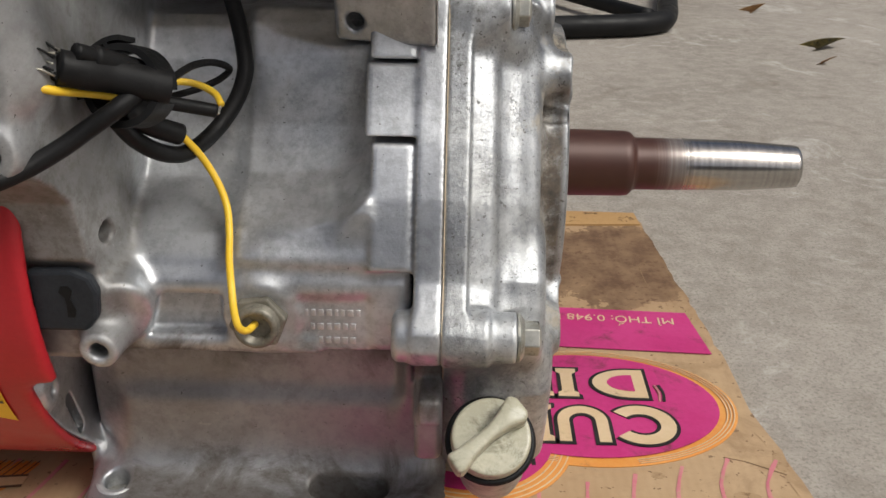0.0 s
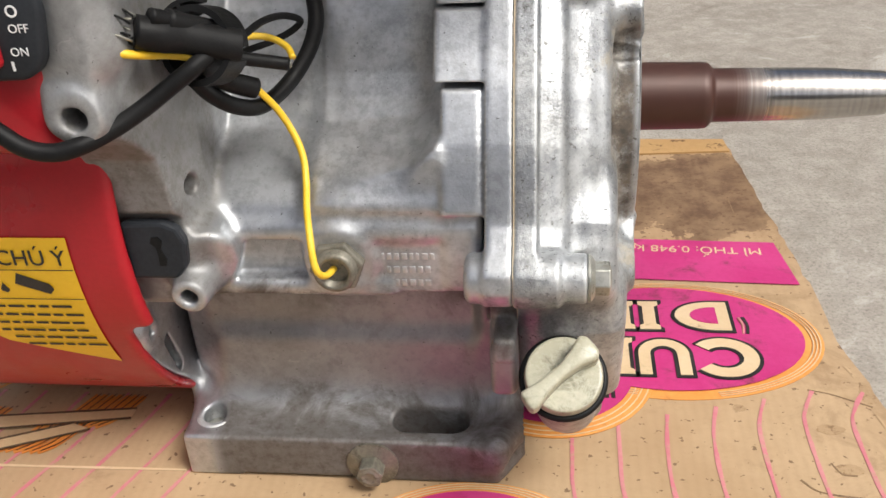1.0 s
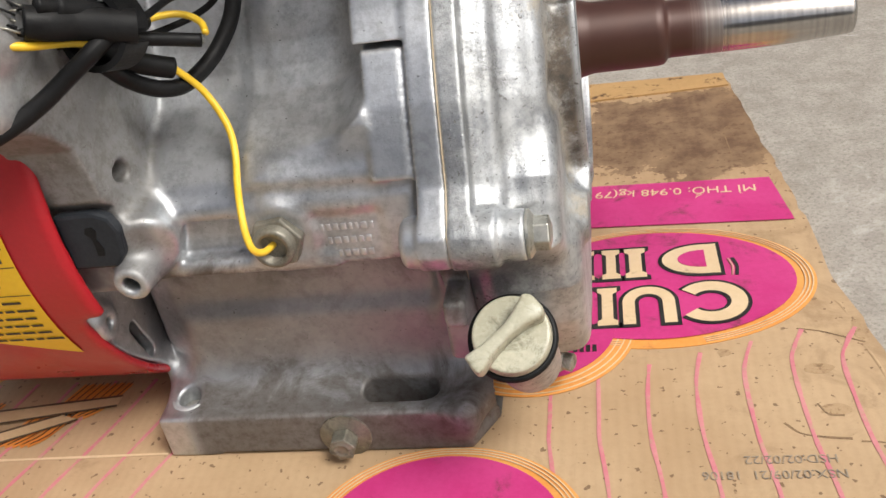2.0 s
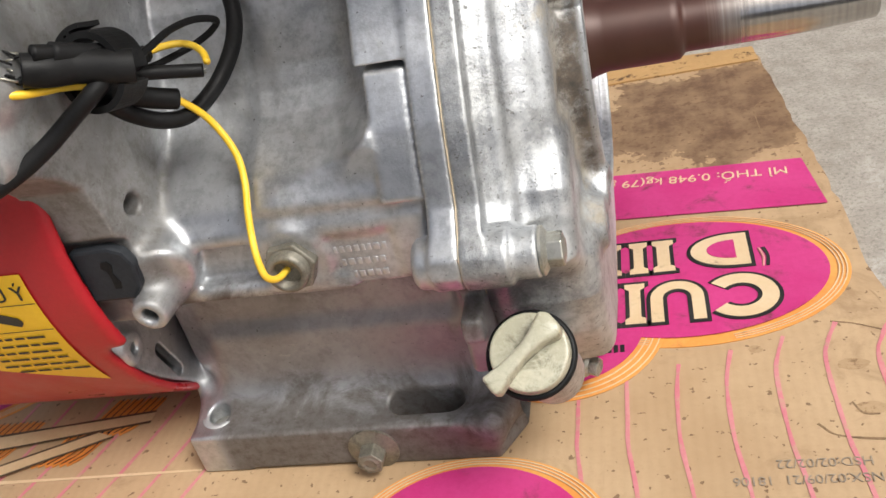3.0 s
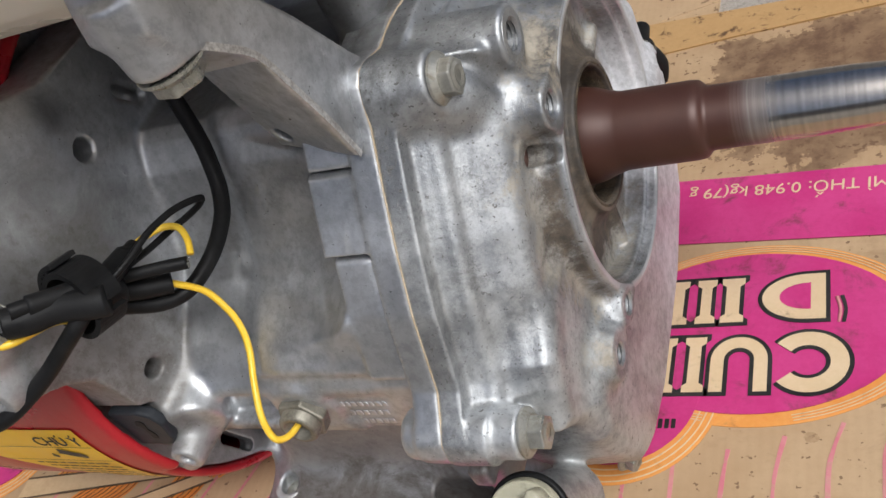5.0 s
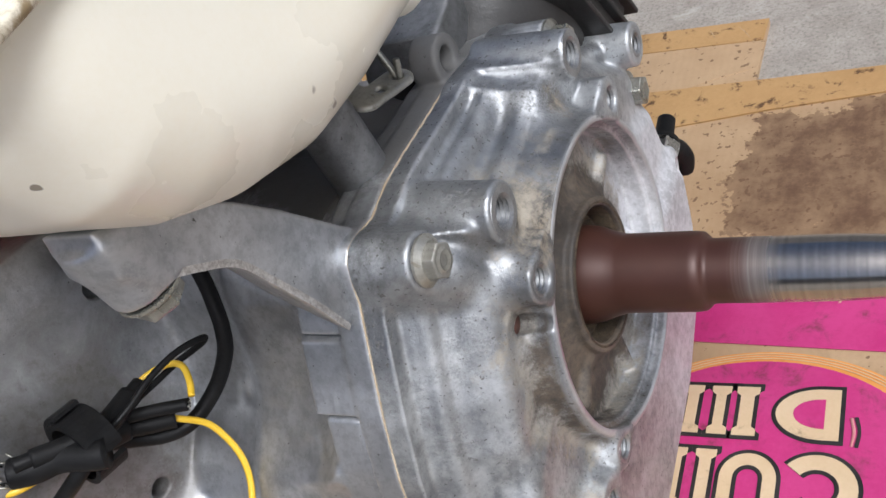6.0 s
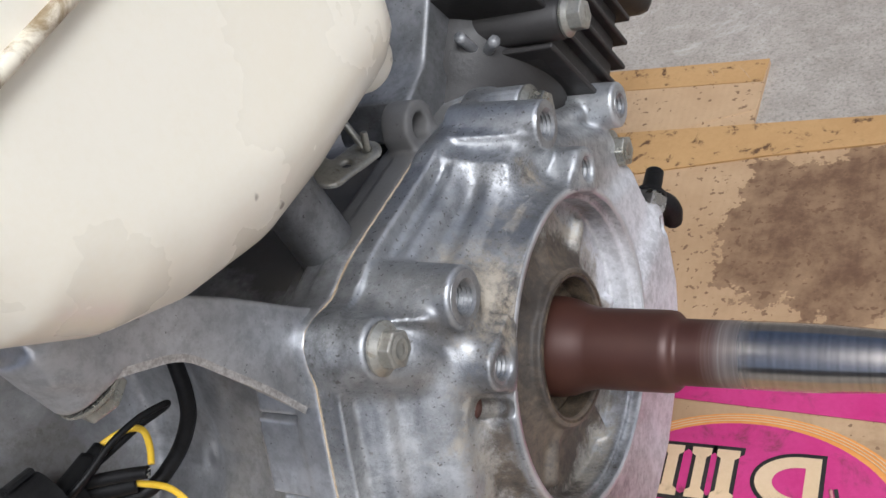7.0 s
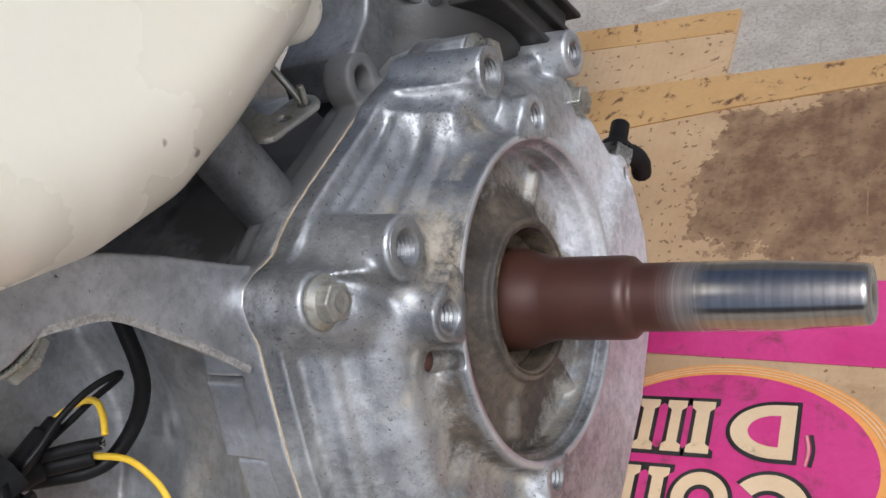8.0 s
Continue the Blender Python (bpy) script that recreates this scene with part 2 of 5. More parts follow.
YELLOW = surface("yellow_insulation", (0.80, 0.50, 0.02), (0.86, 0.58, 0.05), 0.4, 0, 60, 500, relief=0.05)
LABEL_YELLOW = surface("yellow_label", (0.78, 0.46, 0.01), (0.84, 0.52, 0.02), 0.4, 0, 30, 500, (0.45, 0.26, 0.04), (0.68, 0.85), 90, 0.05)
INK = surface("black_ink", (0.012, 0.011, 0.010), (0.03, 0.027, 0.025), 0.5, 0, 60, 500, relief=0.0)
WHITE_INK = surface("white_ink", (0.75, 0.75, 0.74), (0.82, 0.82, 0.81), 0.5, 0, 60, 500, relief=0.0)
CAP = surface("ivory_oil_cap_plastic", (0.40, 0.38, 0.28), (0.54, 0.52, 0.41), 0.38, 0, 60, 600, (0.12, 0.11, 0.06), (0.46, 0.72), 120, 0.2, 0.0004)
OIL_DIRT = surface("oily_sand_grime", (0.022, 0.016, 0.011), (0.13, 0.098, 0.064), 0.7, 0, 150, 1500, relief=0.8, depth=0.0008, specular=0.3)
PINK = surface("magenta_print", (0.46, 0.022, 0.155), (0.53, 0.042, 0.20), 0.6, 0, 24, 300, (0.13, 0.035, 0.045), (0.52, 0.74), 46, 0.1)
ORANGE = surface("orange_print", (0.66, 0.26, 0.05), (0.72, 0.34, 0.09), 0.6, 0, 24, 300, (0.24, 0.12, 0.05), (0.56, 0.80), 60, 0.1)
CREAM_PRINT = surface("cream_print", (0.60, 0.44, 0.26), (0.66, 0.50, 0.32), 0.65, 0, 24, 300, (0.22, 0.15, 0.09), (0.56, 0.80), 70, 0.1)
PINK_LINE = surface("pale_pink_print", (0.53, 0.15, 0.19), (0.57, 0.24, 0.24), 0.65, 0, 40, 300, (0.45, 0.30, 0.20), (0.5, 0.75), 120, 0.1)
BROWN_PRINT = surface("brown_orange_print", (0.62, 0.20, 0.03), (0.70, 0.27, 0.05), 0.65, 0, 40, 300, (0.18, 0.09, 0.04), (0.6, 0.8), 120, 0.1)
FOLD_LINE = surface("dark_fold_lines", (0.16, 0.095, 0.05), (0.27, 0.17, 0.09), 0.8, 0, 120, 600, (0.08, 0.045, 0.025), (0.5, 0.7), 200, 0.2)
RUBBED = surface("rubbed_kraft", (0.33, 0.215, 0.115), (0.42, 0.285, 0.16), 0.8, 0, 60, 500, (0.22, 0.135, 0.07), (0.5, 0.66), 220, 0.2)
GREY_INK = surface("grey_stamp_ink", (0.22, 0.18, 0.14), (0.36, 0.28, 0.2), 0.7, 0, 300, 900, relief=0.0)


def cardboard_material():
    m, t, p = nodes_of("kraft_cardboard")
    co = coords(t)
    n1, n2 = noise_tex(t, co, 9, 6), noise_tex(t, co, 350, 4, 0.7)
    colour = mixed(t, span(t, n1, 0.35, 0.65), (0.40, 0.265, 0.145), (0.48, 0.335, 0.195))
    colour = mixed(t, span(t, n2, 0.45, 0.75, 0.0, 0.35), colour, (0.38, 0.25, 0.13))
    sep = t.nodes.new("ShaderNodeSeparateXYZ")
    t.links.new(co, sep.inputs[0])
    # a large soaked oil patch with a ragged edge
    dx = calc(t, "MULTIPLY", calc(t, "SUBTRACT", sep.outputs[0], 0.122), 0.92)
    dy = calc(t, "MULTIPLY", calc(t, "SUBTRACT", sep.outputs[1], 0.620), 1.05)
    d = calc(t, "SQRT", calc(t, "ADD", calc(t, "MULTIPLY", dx, dx), calc(t, "MULTIPLY", dy, dy)))
    d = calc(t, "ADD", d, calc(t, "MULTIPLY", calc(t, "SUBTRACT", noise_tex(t, co, 24, 8, 0.68), 0.5), 0.15))
    damp = span(t, d, 0.115, 0.050)
    colour = mixed(t, calc(t, "MULTIPLY", damp, 0.35), colour, (0.24, 0.135, 0.062))
    soak = calc(t, "ADD", span(t, d, 0.069, 0.066, 0.0, 0.75), span(t, d, 0.066, 0.040, 0.0, 0.25))
    tone = noise_tex(t, co, 40, 6, 0.7)
    colour = mixed(t, calc(t, "MULTIPLY", soak, span(t, tone, 0.3, 0.7, 0.50, 1.0)), colour, (0.100, 0.050, 0.026))
    # spatters and scuffs
    near = span(t, d, 0.16, 0.06, 0.0, 0.055)
    spots = span(t, calc(t, "ADD", noise_tex(t, co, 230, 2, 0.5), near), 0.655, 0.70)
    drops = span(t, calc(t, "ADD", noise_tex(t, co, 85, 3, 0.6), near), 0.690, 0.73)
    colour = mixed(t, calc(t, "MULTIPLY", calc(t, "MAXIMUM", spots, drops), 0.8), colour, (0.13, 0.070, 0.036))
    worn = calc(t, "ADD", noise_tex(t, co, 26, 8, 0.72, 1.2), span(t, sep.outputs[0], 0.09, 0.17, 0.0, 0.11))
    smear = span(t, worn, 0.55, 0.76)
    colour = mixed(t, calc(t, "MULTIPLY", smear, 0.55), colour, (0.25, 0.155, 0.08))
    wave = add(t, "ShaderNodeTexWave", Scale=66.0, Distortion=1.2, Detail=2.0)
    wave.bands_direction = "X"
    t.links.new(co, wave.inputs["Vector"])
    colour = mixed(t, span(t, wave.outputs["Fac"], 0.2, 0.9, 0.0, 0.05), colour, (0.26, 0.165, 0.085))
    t.links.new(colour, p.inputs["Base Color"])
    p.inputs["Roughness"].default_value = 0.8
    t.links.new(bump(t, n2, 0.25, 0.0004, bump(t, wave.outputs["Fac"], 0.09, 0.0006, bump(t, n1, 0.3, 0.003))), p.inputs["Normal"])
    return m


def concrete_material():
    m, t, p = nodes_of("worn_concrete")
    co = coords(t)
    n1, n2, n3 = noise_tex(t, co, 2.2, 8, 0.65), noise_tex(t, co, 60, 6, 0.7), noise_tex(t, co, 420, 4, 0.7)
    colour = mixed(t, span(t, n1, 0.3, 0.7), (0.23, 0.20, 0.165), (0.37, 0.335, 0.29))
    colour = mixed(t, span(t, n2, 0.35, 0.7, 0, 0.6), colour, (0.46, 0.42, 0.37))
    colour = mixed(t, span(t, n3, 0.46, 0.68, 0, 0.6), colour, (0.16, 0.14, 0.115))
    colour = mixed(t, span(t, noise_tex(t, co, 700, 3, 0.6), 0.55, 0.70, 0, 0.4), colour, (0.50, 0.46, 0.41))
    blotch = span(t, noise_tex(t, co, 13, 8, 0.7, 0.5), 0.54, 0.74)
    colour = mixed(t, calc(t, "MULTIPLY", blotch, 0.65), colour, (0.165, 0.135, 0.105))
    mort = span(t, noise_tex(t, co, 9, 8, 0.75, 0.8), 0.55, 0.66)
    colour = mixed(t, calc(t, "MULTIPLY", mort, 0.75), colour, (0.52, 0.49, 0.45))
    t.links.new(colour, p.inputs["Base Color"])
    p.inputs["Roughness"].default_value = 0.85
    t.links.new(bump(t, n3, 0.5, 0.001, bump(t, n2, 0.5, 0.004)), p.inputs["Normal"])
    return m


def shaft_material():
    """Bare turned steel that goes over into the brown rust-coated half."""
    m, t, p = nodes_of("turned_steel_shaft")
    co = coords(t)
    sep = t.nodes.new("ShaderNodeSeparateXYZ")
    t.links.new(co, sep.inputs[0])
    ring = add(t, "ShaderNodeTexNoise", Scale=1.0, Detail=5.0, Roughness=0.7)
    stretch = t.nodes.new("ShaderNodeVectorMath")
    stretch.operation = "MULTIPLY"
    stretch.inputs[1].default_value = (600, 8, 8)
    t.links.new(co, stretch.inputs[0])
    t.links.new(stretch.outputs[0], ring.inputs["Vector"])
    edge = calc(t, "ADD", sep.outputs[0], calc(t, "MULTIPLY", calc(t, "SUBTRACT", ring.outputs["Fac"], 0.5), 0.010))
    bare = span(t, edge, 0.103, 0.128)
    brown = mixed(t, noise_tex(t, co, 60, 5), (0.046, 0.017, 0.012), (0.080, 0.032, 0.022))
    steel = mixed(t, span(t, ring.outputs["Fac"], 0.3, 0.7), (0.39, 0.375, 0.355), (0.52, 0.50, 0.475))
    t.links.new(mixed(t, bare, brown, steel), p.inputs["Base Color"])
    t.links.new(span(t, bare, 0, 1, 0.2, 1.0), p.inputs["Metallic"])
    t.links.new(span(t, bare, 0, 1, 0.44, 0.20), p.inputs["Roughness"])
    t.links.new(bump(t, ring.outputs["Fac"], 0.012, 0.0001), p.inputs["Normal"])
    return m


KRAFT, CONCRETE, SHAFT = cardboard_material(), concrete_material(), shaft_material()
KRAFT_STRIP = surface("brown_kraft_strip", (0.40, 0.235, 0.092), (0.47, 0.29, 0.122), 0.7, 0, 14, 300, (0.10, 0.050, 0.022), (0.55, 0.66), 90, 0.15)
DULL = surface("dull_plated_steel", (0.16, 0.15, 0.12), (0.30, 0.28, 0.23), 0.45, 0.6, 60, 600, (0.07, 0.06, 0.04), (0.50, 0.72), 160, 0.15, 0.0003)


# ---- building helpers ----
def part(name, bm, material, parent=None, label="", smooth=True):
    me = bpy.data.meshes.new(name)
    bm.to_mesh(me)
    bm.free()
    return part_mesh(name, me, material, parent, label, smooth)


def part_mesh(name, me, material, parent=None, label="", smooth=True):
    me.materials.append(material)
    if smooth:
        me.shade_smooth()
    ob = new(name, me)
    ob.parent = parent
    if label:
        tagged(ob, label)
    return ob


def thing(name, label, category, group="", kind=""):
    return tagged(new(name), label, category, group, kind)


def frame_of(axis):
    """A turn that takes z to the axis."""
    return Vector(axis).to_track_quat("Z", "Y").to_matrix().to_4x4()


def lathe(profile, at, axis, n=48):
    """A turned solid: profile of (along, radius) about the axis through at."""
    bm = bmesh.new()
    m = Matrix.Translation(at) @ frame_of(axis)
    rings = []
    for z, r in profile:
        if r < 1e-6:
            rings.append([bm.verts.new(m @ Vector((0, 0, z)))])
        else:
            rings.append([bm.verts.new(m @ Vector((r * math.cos(2 * math.pi * i / n), r * math.sin(2 * math.pi * i / n), z))) for i in range(n)])
    for a, b in zip(rings, rings[1:]):
        for i in range(n):
            j = (i + 1) % n
            ring = [a[i % len(a)], a[j % len(a)], b[j % len(b)], b[i % len(b)]]
            ring = list(dict.fromkeys(ring))
            if len(ring) > 2:
                bm.faces.new(ring)
    bmesh.ops.recalc_face_normals(bm, faces=bm.faces)
    return bm


def spline(points, steps=10):
    """A smooth line through the points."""
    p = [Vector(q) for q in points]
    p = [2 * p[0] - p[1]] + p + [2 * p[-1] - p[-2]]
    out = []
    for i in range(1, len(p) - 2):
        for k in range(steps):
            u = k / steps
            a, b, c, d = p[i - 1:i + 3]
            out.append(0.5 * (2 * b + (c - a) * u + (2 * a - 5 * b + 4 * c - d) * u * u + (3 * b - a - 3 * c + d) * u ** 3))
    return out + [p[-2]]


def tube(points, radius, sides=12, steps=10, flat=1.0):
    line = spline(points, steps)
    bm = bmesh.new()
    rings, up = [], None
    for i, q in enumerate(line):
        ahead = (line[min(i + 1, len(line) - 1)] - line[max(i - 1, 0)]).normalized()
        up = (up - ahead * up.dot(ahead)).normalized() if up else ahead.orthogonal().normalized()
        side = ahead.cross(up)
        r = radius(i / (len(line) - 1)) if callable(radius) else radius
        rings.append([bm.verts.new(q + r * (math.cos(a) * up + flat * math.sin(a) * side)) for a in (2 * math.pi * k / sides for k in range(sides))])
    for a, b in zip(rings, rings[1:]):
        for k in range(sides):
            bm.faces.new((a[k], a[(k + 1) % sides], b[(k + 1) % sides], b[k]))
    bm.faces.new(rings[0][::-1])
    bm.faces.new(rings[-1])
    bmesh.ops.recalc_face_normals(bm, faces=bm.faces)
    return bm


def prism(outline, m, height, bevel=0.0):
    """An outline in x, y raised by height along z, taken to the pose m."""
    bm = bmesh.new()
    low = [bm.verts.new((x, y, 0)) for x, y in outline]
    high = [bm.verts.new((x, y, height)) for x, y in outline]
    bm.faces.new(low[::-1])
    bm.faces.new(high)
    for i in range(len(low)):
        j = (i + 1) % len(low)
        bm.faces.new((low[i], low[j], high[j], high[i]))
    bmesh.ops.recalc_face_normals(bm, faces=bm.faces)
    if bevel:
        bmesh.ops.bevel(bm, geom=bm.edges[:], offset=bevel, segments=2, profile=0.5, affect="EDGES")
    bm.transform(m)
    return bm


def hexagon(r, turn=0.0):
    return [(r * math.cos(radians(60 * i + turn)), r * math.sin(radians(60 * i + turn))) for i in range(6)]


def joined(*parts):
    bm = bmesh.new()
    for other in parts:
        me = bpy.data.meshes.new("piece")
        other.to_mesh(me)
        other.free()
        bm.from_mesh(me)
        bpy.data.meshes.remove(me)
    return bm


def box(lo, hi, bevel=0.0):
    return prism([(lo[0], lo[1]), (hi[0], lo[1]), (hi[0], hi[1]), (lo[0], hi[1])], Matrix.Translation((0, 0, lo[2])), hi[2] - lo[2], bevel)


# Castings are modelled as blended solids on a fine lattice, which gives them cast fillets
class Casting:
    def __init__(self, lo, hi, step):
        self.lo, self.step = np.array(lo, float), step
        n = [int(math.ceil((b - a) / step)) + 1 for a, b in zip(lo, hi)]
        ax = [a + step * np.arange(k) for a, k in zip(lo, n)]
        self.x, self.y, self.z = ax[0][:, None, None], ax[1][None, :, None], ax[2][None, None, :]
        self.f = np.full(n, 1.0, np.float32)

    def join(self, d, k=0.003):
        h = np.clip(0.5 + 0.5 * (self.f - d) / k, 0, 1)
        self.f = (self.f * (1 - h) + d * h - k * h * (1 - h)).astype(np.float32)
        return self

    def cut(self, d, k=0.0008):
        h = np.clip(0.5 - 0.5 * (self.f + d) / k, 0, 1)
        self.f = (self.f * (1 - h) - d * h + k * h * (1 - h)).astype(np.float32)
        return self

    def block(self, lo, hi, r=0.002):
        c, e = [(a + b) / 2 for a, b in zip(lo, hi)], [(b - a) / 2 - r for a, b in zip(lo, hi)]
        q = [np.abs(v - m) - s for v, m, s in zip((self.x, self.y, self.z), c, e)]
        out = np.sqrt(sum(np.maximum(v, 0) ** 2 for v in q))
        return out + np.minimum(np.maximum(np.maximum(q[0], q[1]), q[2]), 0) - r

    def rod(self, a, b, r0, r1=None, r=0.0015):
        """A round rod from a to b, its radius going from r0 to r1, with edges rounded by r."""
        a, b = np.array(a, float), np.array(b, float)
        length = np.linalg.norm(b - a)
        u = (b - a) / length
        px, py, pz = self.x - a[0], self.y - a[1], self.z - a[2]
        s = px * u[0] + py * u[1] + pz * u[2]
        rad = np.sqrt(np.maximum(px ** 2 + py ** 2 + pz ** 2 - s ** 2, 0))
        rr = r0 if r1 is None else r0 + (r1 - r0) * np.clip(s / length, 0, 1)
        q0, q1 = rad - rr + r, np.abs(s - length / 2) - length / 2 + r
        return np.sqrt(np.maximum(q0, 0) ** 2 + np.maximum(q1, 0) ** 2) + np.minimum(np.maximum(q0, q1), 0) - r

    def pill(self, a, b, r0, r1=None):
        a, b = np.array(a, float), np.array(b, float)
        px, py, pz = self.x - a[0], self.y - a[1], self.z - a[2]
        d = b - a
        s = np.clip((px * d[0] + py * d[1] + pz * d[2]) / (d @ d), 0, 1)
        rr = r0 if r1 is None else r0 + (r1 - r0) * s
        return np.sqrt((px - s * d[0]) ** 2 + (py - s * d[1]) ** 2 + (pz - s * d[2]) ** 2) - rr

    def slab(self, outline, x0, x1, r=0.002, grow=0.0, draft=0.0):
        """An outline in y, z between x0 and x1; draft narrows it per metre towards x1."""
        y, z = np.broadcast_arrays(self.y[0], self.z[0])
        d = np.full(y.shape, 1e9)
        inside = np.zeros(y.shape, bool)
        n = len(outline)
        for i in range(n):
            (ay, az), (by, bz) = outline[i], outline[(i + 1) % n]
            ey, ez = by - ay, bz - az
            u = np.clip(((y - ay) * ey + (z - az) * ez) / (ey * ey + ez * ez), 0, 1)
            d = np.minimum(d, (y - ay - u * ey) ** 2 + (z - az - u * ez) ** 2)
            crossing = ((az > z) != (bz > z)) & (y < (by - ay) * (z - az) / (bz - az if bz != az else 1e-9) + ay)
            inside ^= crossing
        d = np.where(inside, -np.sqrt(d), np.sqrt(d))[None] - grow
        if draft:
            d = d + draft * np.clip(self.x - x0, 0, None)
        q0, q1 = d + r, np.abs(self.x - (x0 + x1) / 2) - (x1 - x0) / 2 + r
        return np.sqrt(np.maximum(q0, 0) ** 2 + np.maximum(q1, 0) ** 2) + np.minimum(np.maximum(q0, q1), 0) - r

    def mesh(self, name):
        f = self.f
        s = f < 0
        n = np.array(f.shape) - 1
        count = sum(s[i:n[0] + i, j:n[1] + j, k:n[2] + k].astype(np.int8) for i in (0, 1) for j in (0, 1) for k in (0, 1))
        cell = np.argwhere((count > 0) & (count < 8))
        index = np.full(n, -1, np.int64)
        index[tuple(cell.T)] = np.arange(len(cell))
        total, hits = np.zeros((len(cell), 3)), np.zeros(len(cell))
        for axis in range(3):
            for p in (0, 1):
                for q in (0, 1):
                    o = [p, q]
                    o.insert(axis, 0)
                    a = cell + o
                    b = a.copy()
                    b[:, axis] += 1
                    fa, fb = f[tuple(a.T)], f[tuple(b.T)]
                    on = (fa < 0) != (fb < 0)
                    u = np.where(on, fa / np.where(fa == fb, 1, fa - fb), 0)
                    point = np.array(o, float)[None].repeat(len(cell), 0)
                    point[:, axis] = u
                    total += point * on[:, None]
                    hits += on
        verts = self.lo + (cell + total / hits[:, None]) * self.step
        faces = []
        for axis in range(3):
            a, b = [slice(None)] * 3, [slice(None)] * 3
            a[axis], b[axis] = slice(0, -1), slice(1, None)
            sa, sb = s[tuple(a)], s[tuple(b)]
            e = np.argwhere(sa != sb)
            u, v = [k for k in range(3) if k != axis]
            e = e[(e[:, u] > 0) & (e[:, v] > 0) & (e[:, u] < n[u]) & (e[:, v] < n[v])]
            quad = []
            for du, dv in ((1, 1), (0, 1), (0, 0), (1, 0)):
                c = e.copy()
                c[:, u] -= du
                c[:, v] -= dv
                quad.append(index[tuple(c.T)])
            quad = np.stack(quad, 1)
            flip = sa[tuple(e.T)] == (axis == 1)
            quad[flip] = quad[flip][:, ::-1]
            faces.append(quad)
        faces = np.concatenate(faces)
        me = bpy.data.meshes.new(name)
        me.vertices.add(len(verts))
        me.vertices.foreach_set("co", verts.astype(np.float32).ravel())
        me.loops.add(faces.size)
        me.loops.foreach_set("vertex_index", faces.astype(np.int32).ravel())
        me.polygons.add(len(faces))
        me.polygons.foreach_set("loop_start", np.arange(0, faces.size, 4, dtype=np.int32))
        me.update(calc_edges=True)
        return me


# ---- the ground ----
bm = bmesh.new()
bmesh.ops.create_grid(bm, x_segments=8, y_segments=8, size=60)
bm.transform(Matrix.Translation((0, 0, -0.005)))
ground = tagged(part("ground", bm, CONCRETE, smooth=False), "worn grey-brown concrete floor with pale mortar patches", "floor", kind="structure")

# the flattened box under the engine
sheet = thing("cardboard_sheet", "flattened kraft cardboard box with magenta print and oil stains", "cardboard")
random.seed(4)
right_edge = [(0.196, 0.20), (0.188, 0.30), (0.181, 0.385), (0.172, 0.43), (0.169, 0.50), (0.166, 0.55), (0.160, 0.60), (0.157, 0.655), (0.152, 0.7045)]
edge = []
for (ax, ay), (bx, by) in zip(right_edge, right_edge[1:]):
    for k in range(6):
        edge.append((ax + (bx - ax) * k / 6 + random.uniform(-0.0012, 0.0012), ay + (by - ay) * k / 6))
edge.append(right_edge[-1])
part("panel", prism([(-0.75, 0.20)] + edge + [(-0.75, 0.73)], Matrix.Translation((0, 0, -0.0045)), 0.0045), KRAFT, sheet, smooth=False)
part("folded_strip", prism([(-0.75, 0.640), (-0.03, 0.668), (0.062, 0.678), (0.1525, 0.6835), (0.151, 0.7055), (-0.75, 0.727)], Matrix.Translation((0, 0, 0.0002)), 0.0012), KRAFT_STRIP, sheet, "darker brown folded edge", smooth=False)
for k, (xa, ya, xb, yb) in enumerate(((0.166, 0.425, 0.172, 0.405), (0.171, 0.395, 0.178, 0.350))):
    part("crumple", tube([(xa, ya, -0.0012), ((xa + xb) / 2 + 0.001, (ya + yb) / 2 + 0.002, -0.0006), (xb, yb, -0.0012)], 0.0010, 8, 8), KRAFT, sheet, "crumpled edge fold")
flap = thing("cardboard_flap", "brown cardboard flap with a taped far edge", "cardboard")
part("panel", prism([(-0.40, 0.705), (0.051, 0.700), (0.053, 0.774), (-0.40, 0.80)], Matrix.Translation((0, 0, -0.0048)), 0.0035), KRAFT, flap, smooth=False)
part("tape_strip", prism([(-0.40, 0.778), (0.0515, 0.752), (0.053, 0.7745), (-0.40, 0.8005)], Matrix.Translation((0, 0, -0.0012)), 0.0006), KRAFT_STRIP, flap, smooth=False)

for k, (xa, ya, xb, yb) in enumerate(((-0.02, 0.7020, 0.052, 0.7250), (0.030, 0.7740, 0.046, 0.7500), (0.010, 0.7760, 0.020, 0.7560))):
    part("crease", tube([(xa, ya, -0.0014), ((xa + xb) / 2, (ya + yb) / 2 + 0.0015, -0.0011), (xb, yb, -0.0014)], 0.0007, 6, 6), KRAFT, flap)

# plain walls out of view, added to hold back sky and darken reflections
WALL = surface("unseen_grey_wall", (0.20, 0.195, 0.19), (0.27, 0.26, 0.25), 0.9, 0, 3, 120, (0.14, 0.13, 0.11), (0.6, 0.8), 5, 0.2)
tagged(part("unseen_wall_south", box((-2.2, -2.15, -0.005), (1.6, -2.0, 0.8)), WALL, smooth=False), "plain grey wall out of view, added to block light", "wall", kind="structure")
tagged(part("unseen_wall_west", box((-2.2, -2.0, -0.005), (-2.05, 5.0, 1.5)), WALL, smooth=False), "plain grey wall out of view, added to block light", "wall", kind="structure")
tagged(part("unseen_wall_north", box((-2.2, 5.0, -0.005), (4.0, 5.15, 3.2)), WALL, smooth=False), "plain grey wall out of view, added to block light", "wall", kind="structure")

